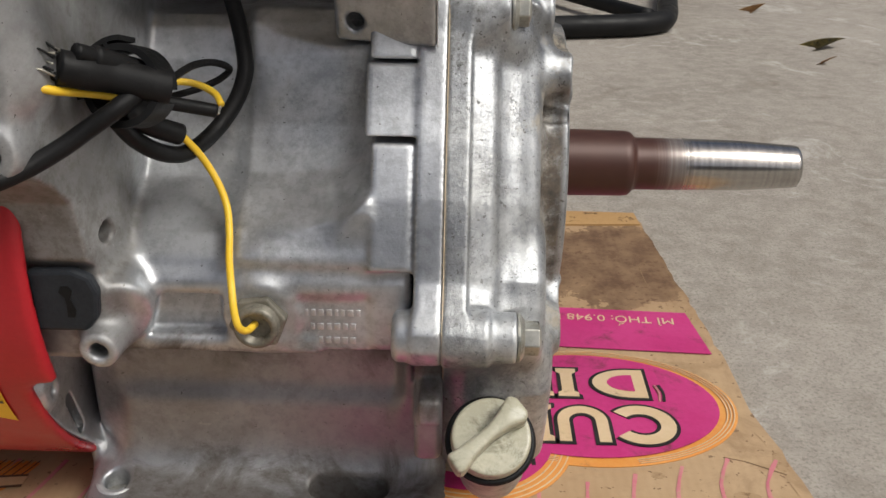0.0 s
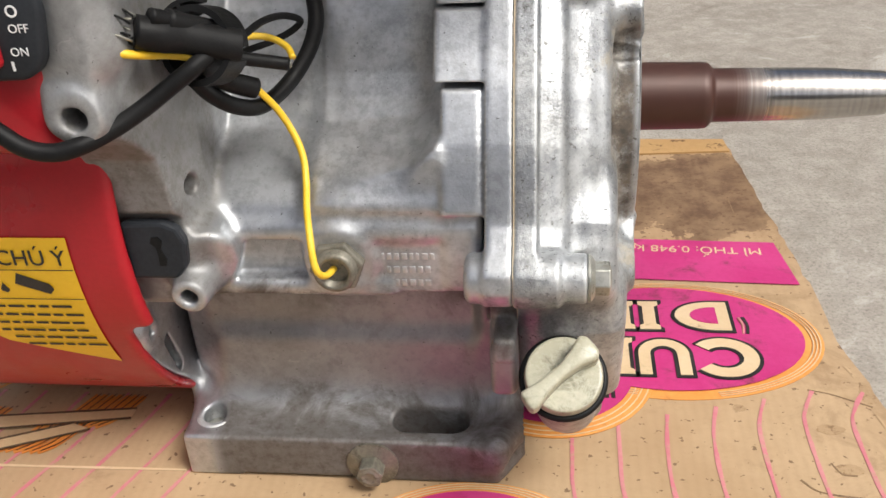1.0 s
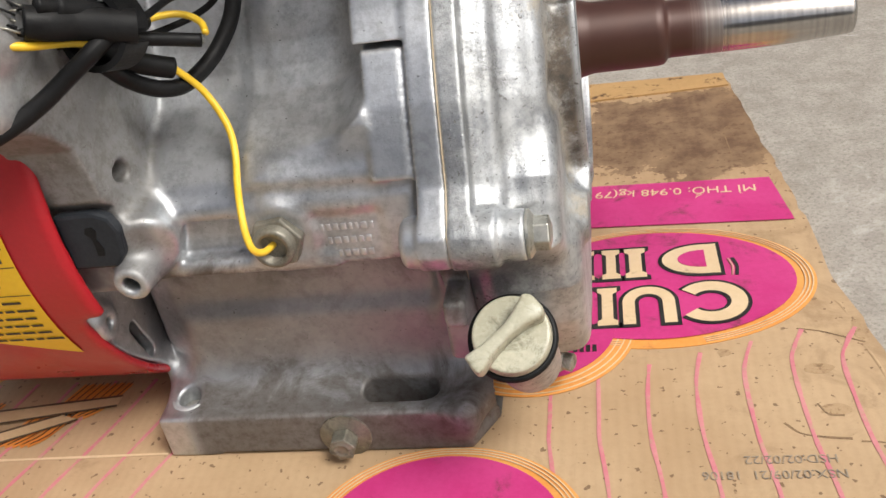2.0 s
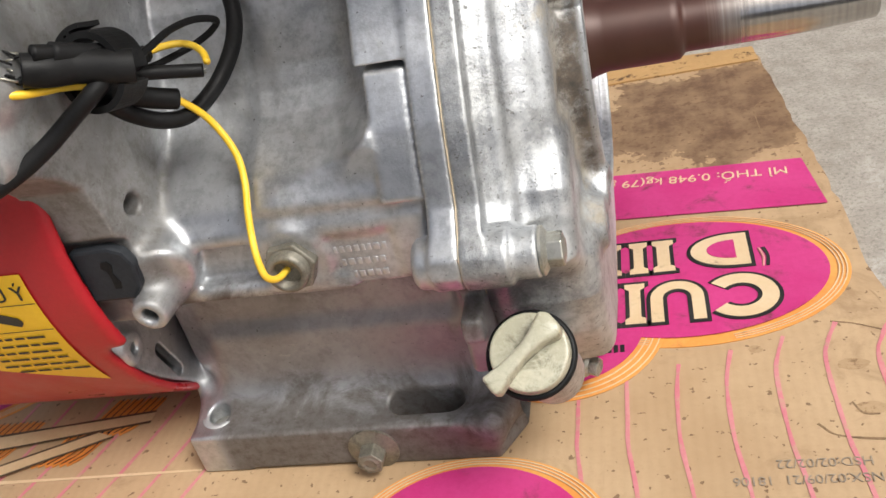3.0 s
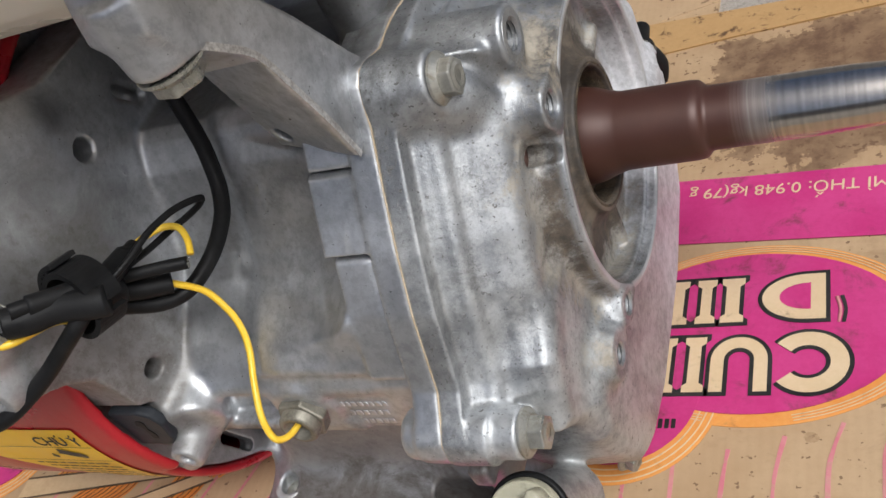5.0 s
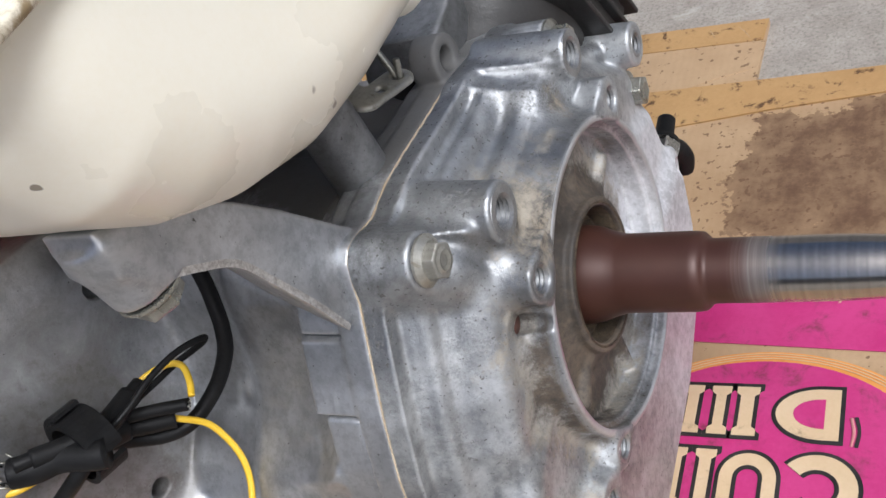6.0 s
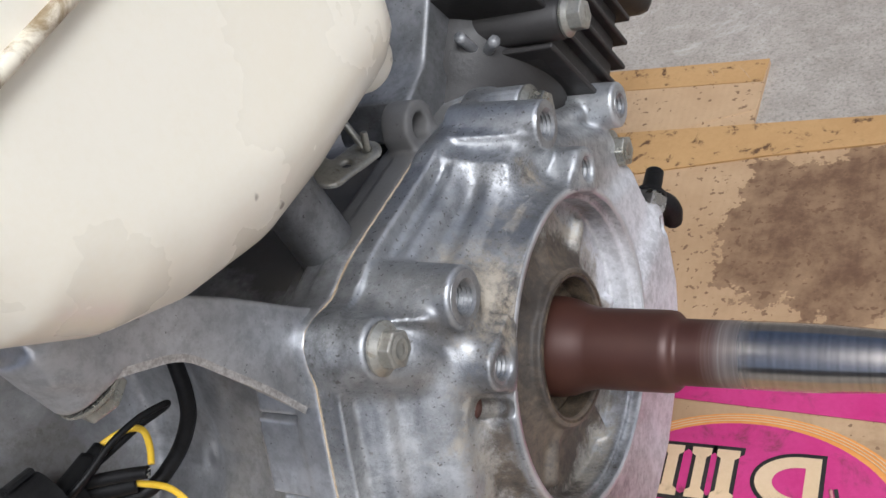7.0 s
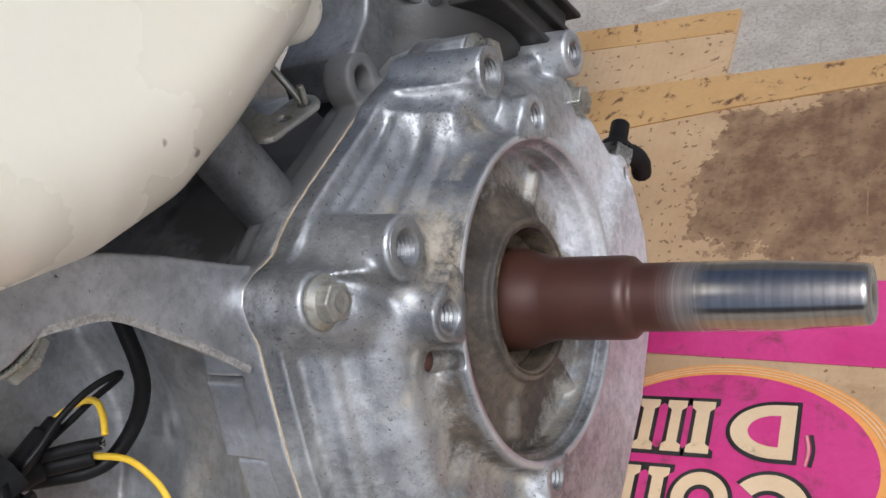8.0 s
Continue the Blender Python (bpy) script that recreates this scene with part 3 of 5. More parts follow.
# black tubular frame lying on the floor behind
rack = thing("tube_frame", "black painted steel tube frame lying on the floor", "metal frame")
part("long_tube", tube([(-0.55, 1.27, 0.012), (-0.10, 1.325, 0.012), (0.20, 1.375, 0.012), (0.285, 1.405, 0.012), (0.315, 1.45, 0.012), (0.345, 1.60, 0.012), (0.42, 2.0, 0.012)], 0.016, 14), RUBBER, rack)
part("cross_tube", tube([(0.285, 1.425, 0.018), (0.20, 1.57, 0.018), (0.10, 1.75, 0.018)], 0.011, 12), RUBBER, rack)


def leaf(x, y, turn, size, material):
    bm = bmesh.new()
    rows = []
    for i in range(9):
        u = i / 8
        w = size * 0.24 * math.sin(math.pi * u ** 0.8) + 0.0006
        lift = 0.006 + 0.012 * math.sin(3 * u + x * 9)
        rows.append([bm.verts.new((size * (u - 0.5), s * w, lift + abs(s) * 0.3 * w)) for s in (-1, 0, 1)])
    for a, b in zip(rows, rows[1:]):
        for k in (0, 1):
            bm.faces.new((a[k], a[k + 1], b[k + 1], b[k]))
    bmesh.ops.solidify(bm, geom=bm.faces[:], thickness=0.0006)
    bm.transform(pose(x, y, -0.009, 0, 0, turn))
    return tagged(part("dry_leaf", bm, material), "curled dry brown leaf on the concrete", "leaf", "dry leaves")


LEAF = surface("dry_leaf", (0.20, 0.09, 0.03), (0.34, 0.19, 0.05), 0.7, 0, 40, 300)
LEAF_DARK = surface("dark_leaf", (0.03, 0.025, 0.012), (0.26, 0.19, 0.03), 0.6, 0, 14, 200)
leaf(0.500, 1.335, 5, 0.085, LEAF_DARK)
leaf(0.475, 1.245, -35, 0.045, LEAF)
leaf(0.475, 1.60, 15, 0.07, LEAF)

# print on the sheet, each colour a flat layer of ink
def ink(name, outline, layer, material, parent, label=""):
    return part(name, prism(outline, Matrix.Translation((0, 0, 0.0002 + 0.0003 * layer)), 0.00025), material, parent, label, smooth=False)


def oval(cx, cy, rx, ry, n=72):
    return [(cx + rx * math.cos(2 * math.pi * i / n), cy + ry * math.sin(2 * math.pi * i / n)) for i in range(n)]


def arc_band(cx, cy, r0, r1, a0, a1, n=28, squash=1.0):
    a = [radians(a0 + (a1 - a0) * i / n) for i in range(n + 1)]
    return [(cx + r1 * math.cos(v), cy + r1 * squash * math.sin(v)) for v in a] + [(cx + r0 * math.cos(v), cy + r0 * squash * math.sin(v)) for v in a[::-1]]


def stroke(points, width):
    """A ribbon of ink along a smooth line."""
    line = spline([(x, y, 0) for x, y in points], 6)
    left, right = [], []
    for i, q in enumerate(line):
        d = (line[min(i + 1, len(line) - 1)] - line[max(i - 1, 0)]).normalized()
        w = width * (0.8 + 0.4 * noise.noise(q * 90))
        left.append((q.x - d.y * w / 2, q.y + d.x * w / 2))
        right.append((q.x + d.y * w / 2, q.y - d.x * w / 2))
    return left + right[::-1]


def post(x0, x1, y0, y1, serif):
    return [(x0 - serif, y0), (x1 + serif, y0), (x1 + serif, y0 + 0.0035), (x1, y0 + 0.005), (x1, y1 - 0.005), (x1 + serif, y1 - 0.0035),
            (x1 + serif, y1), (x0 - serif, y1), (x0 - serif, y1 - 0.0035), (x0, y1 - 0.005), (x0, y0 + 0.005), (x0 - serif, y0 + 0.0035)]


def emblem(cx, cy, rx, ry, lobe):
    """The printed oval emblem: magenta with an orange striped rim and cream shapes outlined in black."""
    ink("emblem_rim", oval(cx, cy, rx, ry), 0, ORANGE, sheet)
    for k in range(3):
        ax, ay = rx - 0.0015 - 0.0018 * k, ry - 0.0012 - 0.0014 * k
        ink("rim_line", arc_band(cx, cy, ax - 0.0006, ax, -75, 255, 60, ay / ax), 2, CREAM_PRINT, sheet)
    ink("emblem_field", oval(cx - 0.001, cy, rx - 0.0085, ry - 0.0062), 3, PINK, sheet, "magenta printed oval")
    if lobe:
        ink("emblem_rim", oval(*lobe, 0.050, 0.050), 1, ORANGE, sheet)
        for k in range(3):
            ink("rim_line", arc_band(*lobe, 0.048 - 0.003 * k, 0.0486 - 0.003 * k, 180, 360, 40), 2, CREAM_PRINT, sheet)
        ink("emblem_field", oval(*lobe, 0.040, 0.040), 4, PINK, sheet)


emblem(0.086, 0.4435, 0.078, 0.053, (0.025, 0.410))
emblem(-0.0055, 0.280, 0.058, 0.050, None)
emblem(-0.345, 0.415, 0.097, 0.0565, (-0.388, 0.380))
ink("printed_band", [(-0.30, 0.520), (0.1635, 0.496), (0.158, 0.5445), (-0.30, 0.566)], 2, PINK, sheet, "magenta printed band")
for grow, layer, material in ((0.0020, 5, INK), (0.0, 6, CREAM_PRINT)):
    ink("emblem_shape", arc_band(0.1115, 0.4235, 0.0095 - grow, 0.0172 + grow, -140 - 60 * grow, 140 + 60 * grow, 30, 0.95), layer, material, sheet)
    arch = arc_band(0.0815, 0.4255, 0.0068 - grow, 0.0128 + grow, 0, 180, 18)
    ink("emblem_shape", [(p[0], p[1]) for p in arch[:19]] + [(0.0687 - grow, 0.408 - grow), (0.0747 + grow, 0.408 - grow)] + [p for p in arch[19:]] + [(0.0883 - grow, 0.408 - grow), (0.0943 + grow, 0.408 - grow)], layer, material, sheet)
    for x0, x1 in ((0.0445, 0.0500), (0.0585, 0.0640)):
        ink("emblem_shape", [(x, y) for x, y in post(x0 - grow, x1 + grow, 0.408 - grow, 0.439 + grow, 0.0022)], layer, material, sheet)
    half = arc_band(0.111, 0.461, 0.0001, 0.0205 + grow, 90, 270, 24, (0.0135 + grow) / (0.0205 + grow))
    ink("emblem_shape", half[:25] + [(0.119 + grow, 0.4475 - grow), (0.119 + grow, 0.4745 + grow)], layer, material, sheet)
    for x0, x1 in ((0.0735, 0.0800), (0.0615, 0.0665), (0.0475, 0.0530)):
        ink("emblem_shape", post(x0 - grow, x1 + grow, 0.4475 - grow, 0.4745 + grow, 0.0022), layer, material, sheet)
half = arc_band(0.111, 0.461, 0.0001, 0.0125, 90, 270, 20, 0.62)
ink("emblem_counter", half[:21] + [(0.1125, 0.4532), (0.1125, 0.4688)], 7, PINK, sheet)


def text(name, body, size, m, material, parent, label="", shear=0.0, depth=0.0001):
    cu = bpy.data.curves.new(name, "FONT")
    cu.body, cu.size, cu.extrude, cu.shear, cu.resolution_u = body, size, depth, shear, 3
    cu.align_x = "LEFT"
    ob = new(name, cu)
    me = bpy.data.meshes.new_from_object(ob.evaluated_get(bpy.context.evaluated_depsgraph_get()))
    bpy.data.objects.remove(ob)
    bpy.data.curves.remove(cu)
    me.transform(m)
    return part_mesh(name, me, material, parent, label, smooth=False)


text("printed_text", "MÌ THỐ: 0.948 kg(79 g", 0.0108, pose(0.1495, 0.5365, 0.0013, 0, 0, 177), CREAM_PRINT, sheet)
text("date_stamp", "NSX:02/09/21  18106", 0.0062, pose(0.1495, 0.3125, 0.0004, 0, 0, 180), GREY_INK, sheet)
text("date_stamp", "HSD:02/02/22", 0.0062, pose(0.1475, 0.3205, 0.0004, 0, 0, 180), GREY_INK, sheet)
for k in range(4):
    ink("small_print", [(0.0445 + 0.003 * k, 0.389), (0.0465 + 0.003 * k, 0.389), (0.0465 + 0.003 * k, 0.394), (0.0445 + 0.003 * k, 0.394)], 5, INK, sheet)
# wavy pale lines that run out from the emblems
random.seed(11)
for k in range(7):
    x, b = 0.0345 + 0.0213 * k, 0.0020 * max(k - 1, 0)
    top = 0.366 + 0.0068 * min(k, 5)
    pts = [(x + b, top), (x + b * 0.35, top - 0.012), (x - b * 0.05, top - 0.026), (x, 0.332), (x + 0.003, 0.305), (x + 0.004, 0.275), (x + 0.001, 0.235)]
    ink("wavy_line", stroke(pts, 0.0023), -0.5, PINK_LINE, sheet)
for k in range(9):
    x = -0.135 - 0.0225 * k
    ink("wavy_line", stroke([(x + 0.012, 0.385), (x + 0.006, 0.360), (x - 0.002, 0.335), (x - 0.012, 0.305), (x - 0.016, 0.275), (x - 0.014, 0.24)], 0.0023), -0.5, PINK_LINE, sheet)
ink("crease", stroke([(-0.36, 0.3285), (-0.25, 0.3293), (-0.14, 0.3310)], 0.0022), 0, CREAM_PRINT, sheet, "pale pressed crease")
# printed noodles lifted by two sticks
STICK_PRINT = surface("pale_stick_print", (0.47, 0.32, 0.17), (0.57, 0.41, 0.235), 0.7, 0, 30, 300, (0.22, 0.14, 0.07), (0.60, 0.72), 60, 0.1)
STICK_LINE = surface("brown_stick_outline", (0.060, 0.036, 0.016), (0.13, 0.080, 0.040), 0.7, 0, 60, 300, None, relief=0.0)
STICKS = [(((-0.345, 0.3500), (-0.180, 0.3708)), ((-0.345, 0.3360), (-0.180, 0.3635))), (((-0.320, 0.3110), (-0.2080, 0.3585)), ((-0.315, 0.3040), (-0.1970, 0.3545)))]
for line_a, line_b in STICKS:
    ink("stick", [line_a[0], line_a[1], line_b[1], line_b[0]], 5.5, STICK_PRINT, sheet)
    for p, q in (line_a, line_b):
        ink("stick_line", stroke([p, ((p[0] + q[0]) / 2, (p[1] + q[1]) / 2), q], 0.0015), 6.2, STICK_LINE, sheet)
for cx, cy, n, size in ((-0.196, 0.368, 7, 0.014), (-0.214, 0.349, 6, 0.014), (-0.268, 0.352, 9, 0.018), (-0.300, 0.360, 8, 0.018)):
    for k in range(n):
        u = (k - n / 2) * 0.0041
        loop = [(cx + u + size * 0.35, cy + size), (cx + u + size * 0.1, cy + size * 0.4), (cx + u - size * 0.25, cy - size * 0.3), (cx + u - size * 0.75, cy - size * 0.75)]
        ink("noodle_print", stroke(loop, 0.0044), 1 + k % 2, BROWN_PRINT, sheet)
        ink("noodle_line", stroke([(x + 0.0018, y) for x, y in loop], 0.0004), 5, INK, sheet)
# folds and tears in the worn corner as dark brown strokes, and rubbed-in dirt
for line, w in (([(0.131, 0.339), (0.136, 0.333), (0.144, 0.3305), (0.155, 0.329)], 0.0011), ([(0.158, 0.3275), (0.166, 0.3265), (0.177, 0.3225)], 0.0007),
                ([(0.147, 0.401), (0.156, 0.3985), (0.163, 0.395), (0.174, 0.389)], 0.0008), ([(0.146, 0.350), (0.149, 0.3435), (0.155, 0.3425)], 0.0010),
                ([(0.150, 0.6240), (0.141, 0.6145), (0.1405, 0.598), (0.1412, 0.581)], 0.0009), ([(0.1415, 0.605), (0.147, 0.604)], 0.0006)):
    ink("fold", stroke(line, w), -0.9, FOLD_LINE, sheet, "dark fold line")
random.seed(23)
for cx, cy, rx, ry in ((0.151, 0.3725, 0.0065, 0.0035), (0.1525, 0.346, 0.0062, 0.0035), (0.174, 0.3985, 0.0035, 0.008), (0.1395, 0.3665, 0.0016, 0.0011), (0.113, 0.386, 0.003, 0.0025)):
    ink("dirt_patch", [(x + random.uniform(-0.1, 0.1) * rx, y + random.uniform(-0.12, 0.12) * ry) for x, y in oval(cx, cy, rx, ry, 26)], -1.25, RUBBED, sheet, "rubbed-in dirt")
# a slit torn in the sheet and a small raised lip
ink("torn_slit", stroke([(0.126, 0.4605), (0.1275, 0.453), (0.1265, 0.445)], 0.0018), 5, INK, sheet)
part("torn_lip", tube([(0.1238, 0.4600, 0.0015), (0.1252, 0.4530, 0.0016), (0.1243, 0.4455, 0.0008)], 0.0008, 8, 6), PINK_LINE, sheet)

# ---- engine ----
AY, AZ = 0.4385, 0.1365
engine = thing("engine", "small petrol engine with bare aluminium castings on cardboard", "engine")
OUTLINE = [(0.3785, 0.2262), (0.3840, 0.2255), (0.3940, 0.2228), (0.4080, 0.2240), (0.4240, 0.2225), (0.4430, 0.2200), (0.4680, 0.2170), (0.4920, 0.2115), (0.5130, 0.2065), (0.545, 0.180), (0.564, 0.162), (0.567, 0.130),
           (0.558, 0.085), (0.540, 0.050), (0.508, 0.022), (0.46, 0.012), (0.40, 0.010), (0.358, 0.022), (0.345, 0.060), (0.333, 0.092), (0.3260, 0.1025),
           (0.3180, 0.1020), (0.3110, 0.1048), (0.3082, 0.1110), (0.3095, 0.1180), (0.3145, 0.1225), (0.3230, 0.1310), (0.334, 0.1580), (0.3445, 0.1765), (0.3570, 0.1955), (0.3675, 0.2105), (0.3710, 0.2185), (0.3740, 0.2235)]
LOWER = [(0.333, 0.128), (0.350, 0.142), (0.390, 0.150), (0.50, 0.150), (0.548, 0.13), (0.551, 0.095), (0.536, 0.058), (0.510, 0.030), (0.465, 0.017), (0.40, 0.015),
         (0.360, 0.027), (0.347, 0.055), (0.335, 0.085), (0.322, 0.100)]
FLANK = [(0.342, 0.092), (0.350, 0.098), (0.390, 0.102), (0.50, 0.102), (0.545, 0.100), (0.551, 0.095), (0.536, 0.058), (0.510, 0.030), (0.465, 0.017), (0.40, 0.015),
         (0.370, 0.019), (0.354, 0.028), (0.342, 0.053), (0.336, 0.075)]
# the wall between flange and bell: a ledge, a deep scoop above it, then a steep wall up to the deck
BODY = [(0.3930, 0.2100), (0.425, 0.2095), (0.458, 0.2060), (0.494, 0.197), (0.515, 0.190), (0.545, 0.166), (0.550, 0.150), (0.552, 0.130),
        (0.543, 0.085), (0.526, 0.055), (0.505, 0.034), (0.46, 0.022), (0.40, 0.020), (0.366, 0.030), (0.352, 0.062), (0.340, 0.090),
        (0.3285, 0.0975), (0.3280, 0.1265), (0.3325, 0.1350), (0.3390, 0.1412), (0.3480, 0.1468), (0.3605, 0.1552), (0.3675, 0.1630), (0.3725, 0.1720), (0.3765, 0.1830), (0.3815, 0.1960), (0.3880, 0.2060)]
# the bell plate towards the flywheel
PLATE = [(0.3180, 0.0985), (0.3165, 0.1120), (0.3155, 0.1385), (0.3105, 0.1430), (0.3090, 0.1550), (0.3070, 0.1650), (0.2990, 0.1740), (0.2870, 0.1830), (0.2850, 0.2000), (0.2870, 0.2400), (0.3000, 0.2720), (0.3350, 0.2620), (0.3700, 0.2520), (0.4600, 0.2480),
         (0.5300, 0.2200), (0.5600, 0.1600), (0.5600, 0.1000), (0.5200, 0.0400), (0.4600, 0.0150), (0.4000, 0.0150), (0.3620, 0.0400)]


def only(d, c, lo, hi):
    """The part of a solid inside a box."""
    return np.maximum(d, c.block(lo, hi, 0.0015))


case = Casting((-0.152, 0.272, -0.0025), (0.0127, 0.580, 0.282), 0.0012)
case.join(case.slab(BODY, -0.115, 0.0, 0.003), 0.004)
case.join(only(case.slab(BODY, -0.0640, 0.0, 0.0025, grow=0.0020), case, (-0.1, 0.2, 0.136), (0.1, 0.44, 0.24)), 0.009)
case.join(only(case.slab(BODY, -0.0560, -0.0160, 0.003, draft=-0.30), case, (-0.1, 0.3350, 0.1000), (0.1, 0.40, 0.202)), 0.008)
case.join(only(case.slab(BODY, -0.0310, -0.0150, 0.002, draft=-1.00), case, (-0.1, 0.3350, 0.1000), (0.1, 0.40, 0.202)), 0.008)
# bell plate, its face leaning back towards the rim
plate = case.slab(PLATE, -0.136, -0.100, 0.002)
plate = np.maximum(plate, 0.98 * (case.x + 0.1040 + 0.18 * np.clip(0.335 - case.y, 0, None)))
case.join(plate, 0.0035)
case.join(case.pill((-0.1100, 0.3560, 0.2440), (-0.1150, 0.3300, 0.2480), 0.0080), 0.012)
case.join(case.pill((-0.1120, 0.2960, 0.2100), (-0.1180, 0.2900, 0.2600), 0.0100), 0.014)
case.cut(case.block((-0.1415, 0.25, 0.02), (-0.0035, 0.3610, 0.0985), 0.004), 0.004)
case.join(case.rod((-0.1500, AY, 0.1345), (-0.1410, AY, 0.1345), 0.1299, None, 0.0006), 0.002)
case.join(case.rod((-0.1500, 0.3264, 0.0796), (-0.1370, 0.3264, 0.0796), 0.0085, 0.0066, 0.002), 0.008)
case.cut(case.rod((-0.1440, 0.3264, 0.0796), (-0.12, 0.3264, 0.0796), 0.0024))
case.join(case.block((-0.128, 0.3620, 0.0), (0.0115, 0.55, 0.12), 0.006), 0.020)
case.join(case.block((-0.1215, 0.3545, 0.0), (0.0115, 0.55, 0.0600), 0.004), 0.010)
# foot with its clipped end
case.join(case.block((-0.137, 0.329, 0.0), (0.003, 0.42, 0.0225), 0.0016), 0.022)
case.join(case.block((-0.02, 0.3480, 0.0), (0.0150, 0.42, 0.0215), 0.0016), 0.002)
case.join(case.pill((0.0020, 0.3320, 0.004), (0.0120, 0.3500, 0.004), 0.003), 0.001)
case.join(case.pill((0.0020, 0.3320, 0.0185), (0.0120, 0.3500, 0.0185), 0.003), 0.018)
# joint flange and the pads beside it
case.join(only(case.slab(OUTLINE, -0.0065, 0.0119, 0.0010, grow=-0.0010), case, (-0.1, 0.372, 0.2), (0.1, 0.6, 0.3)), 0.0015)
case.join(case.slab(OUTLINE, 0.0015, 0.0119, 0.0004), 0.002)
case.join(only(case.slab(OUTLINE, -0.0175, 0.0115, 0.0015, grow=-0.0008), case, (-0.1, 0.2, 0.1770), (0.1, 0.44, 0.1995)), 0.0006)
case.join(only(case.slab(OUTLINE, -0.0165, 0.0008, 0.0015, grow=-0.0008), case, (-0.1, 0.2, 0.2010), (0.1, 0.42, 0.2160)), 0.0006)
case.join(only(case.slab(OUTLINE, -0.0150, 0.0006, 0.0015, grow=-0.0022), case, (-0.1, 0.2, 0.1330), (0.1, 0.42, 0.1745)), 0.0012)
# name pad, pocket, ledge
case.join(case.block((-0.0485, 0.3288, 0.0985), (-0.0150, 0.36, 0.1225), 0.001), 0.001)
case.cut(case.block((-0.048, 0.2, 0.0990), (-0.0150, 0.3290, 0.1215), 0.002), 0.003)
case.join(case.block((-0.110, 0.3285, 0.0975), (-0.035, 0.37, 0.1040), 0.002), 0.004)
case.join(case.block((-0.103, 0.3285, 0.1215), (-0.0185, 0.37, 0.1290), 0.004), 0.004)
case.cut(case.block((-0.0985, 0.20, 0.1045), (-0.066, 0.3350, 0.1215), 0.002), 0.0025)
# bosses on the front
case.join(case.rod((-0.055, 0.3275, 0.1130), (-0.055, 0.36, 0.1175), 0.0140, 0.0175), 0.005)
case.join(case.rod((-0.1080, 0.3065, 0.1092), (-0.1080, 0.36, 0.1150), 0.0068, 0.014, 0.0010), 0.004)
case.join(case.rod((-0.1040, 0.3168, 0.1180), (-0.1180, 0.3475, 0.1270), 0.0135, 0.0190, 0.0022), 0.005)
case.join(case.block((-0.1290, 0.2835, 0.1860), (-0.1190, 0.33, 0.2000), 0.002), 0.003)
case.join(case.rod((-0.1195, 0.2815, 0.1900), (-0.1185, 0.335, 0.1900), 0.0088, 0.0135, 0.0010), 0.006)
case.join(case.rod((-0.0060, 0.3185, 0.1120), (0.0115, 0.3185, 0.1120), 0.0094, None, 0.0030), 0.003)
case.join(case.block((0.0030, 0.3190, 0.0720), (0.0118, 0.36, 0.0835), 0.002), 0.002)
case.join(case.block((0.0010, 0.3270, 0.0500), (0.0118, 0.36, 0.0740), 0.003), 0.003)
# ear with the stay hole, deck shoulder
case.join(case.rod((-0.002, 0.4770, 0.2205), (0.0105, 0.4770, 0.2205), 0.0102, None, 0.001), 0.003)
case.cut(case.rod((-0.02, 0.4770, 0.2211), (0.02, 0.4770, 0.2211), 0.0050))
case.cut(case.rod((-0.0900, 0.3250, 0.1475), (-0.1180, 0.3250, 0.1475), 0.0040))
case.cut(case.rod((-0.0900, 0.3675, 0.2240), (-0.1180, 0.3675, 0.2240), 0.0046))
for x in (-0.099, -0.104, -0.110):
    case.cut(case.pill((x, 0.3980, 0.2270), (x, 0.4040, 0.2190), 0.0034), 0.0006)
case.cut(case.rod((-0.1080, 0.29, 0.1095), (-0.1080, 0.335, 0.1095), 0.0033))
case.cut(case.rod((-0.1195, 0.26, 0.1900), (-0.1195, 0.2990, 0.1900), 0.0042))
case.cut(case.rod((-0.055, 0.30, 0.1125), (-0.055, 0.35, 0.1125), 0.0052))
case.cut(case.rod((-0.126, 0.3430, 0.012), (-0.126, 0.3430, 0.05), 0.0052))
case.cut(case.block((-0.0440, 0.3368, 0.0080), (-0.0100, 0.3472, 0.0400), 0.0051))
case.cut(case.block((-0.112, 0.2, -0.01), (-0.060, 0.42, 0.0016), 0.001))
for x in (-0.139, -0.143, -0.148):
    case.cut(case.pill((x, 0.3450, 0.0625), (x, 0.3515, 0.0450), 0.0032), 0.0006)
case.cut(case.block((-0.2, 0.2, -0.1), (0.1, 0.7, 0.0003), 0.0))
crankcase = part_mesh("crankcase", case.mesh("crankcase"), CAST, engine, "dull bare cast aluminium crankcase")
# unreadable raised casting marks on the name pad
random.seed(3)
for row, (x0, x1) in enumerate(((-0.0420, -0.0180), (-0.0370, -0.0200), (-0.0340, -0.0220))):
    x = x0
    while x < x1:
        w = random.uniform(0.0013, 0.0024)
        part("raised_mark", prism([(x, 0), (x + w, 0), (x + w, 0.0028), (x, 0.0028)], Matrix.Translation((0, 0.3292, 0.1135 - 0.0058 * row)) @ pose(0, 0, 0, 90), 0.0004, 0.0002), CAST, crankcase)
        x += w + 0.0010
part("hole_rim", lathe([(0, 0.0053), (0.0008, 0.0056), (0.0009, 0.0082), (0, 0.0086)], (-0.126, 0.3430, 0.0222), (0, 0, 1), 32), MACHINED, crankcase)
part("hole_plug", lathe([(0, 0), (0, 0.0054), (-0.001, 0.0054)], (-0.126, 0.3430, 0.0172), (0, 0, 1), 24), ZINC, crankcase)


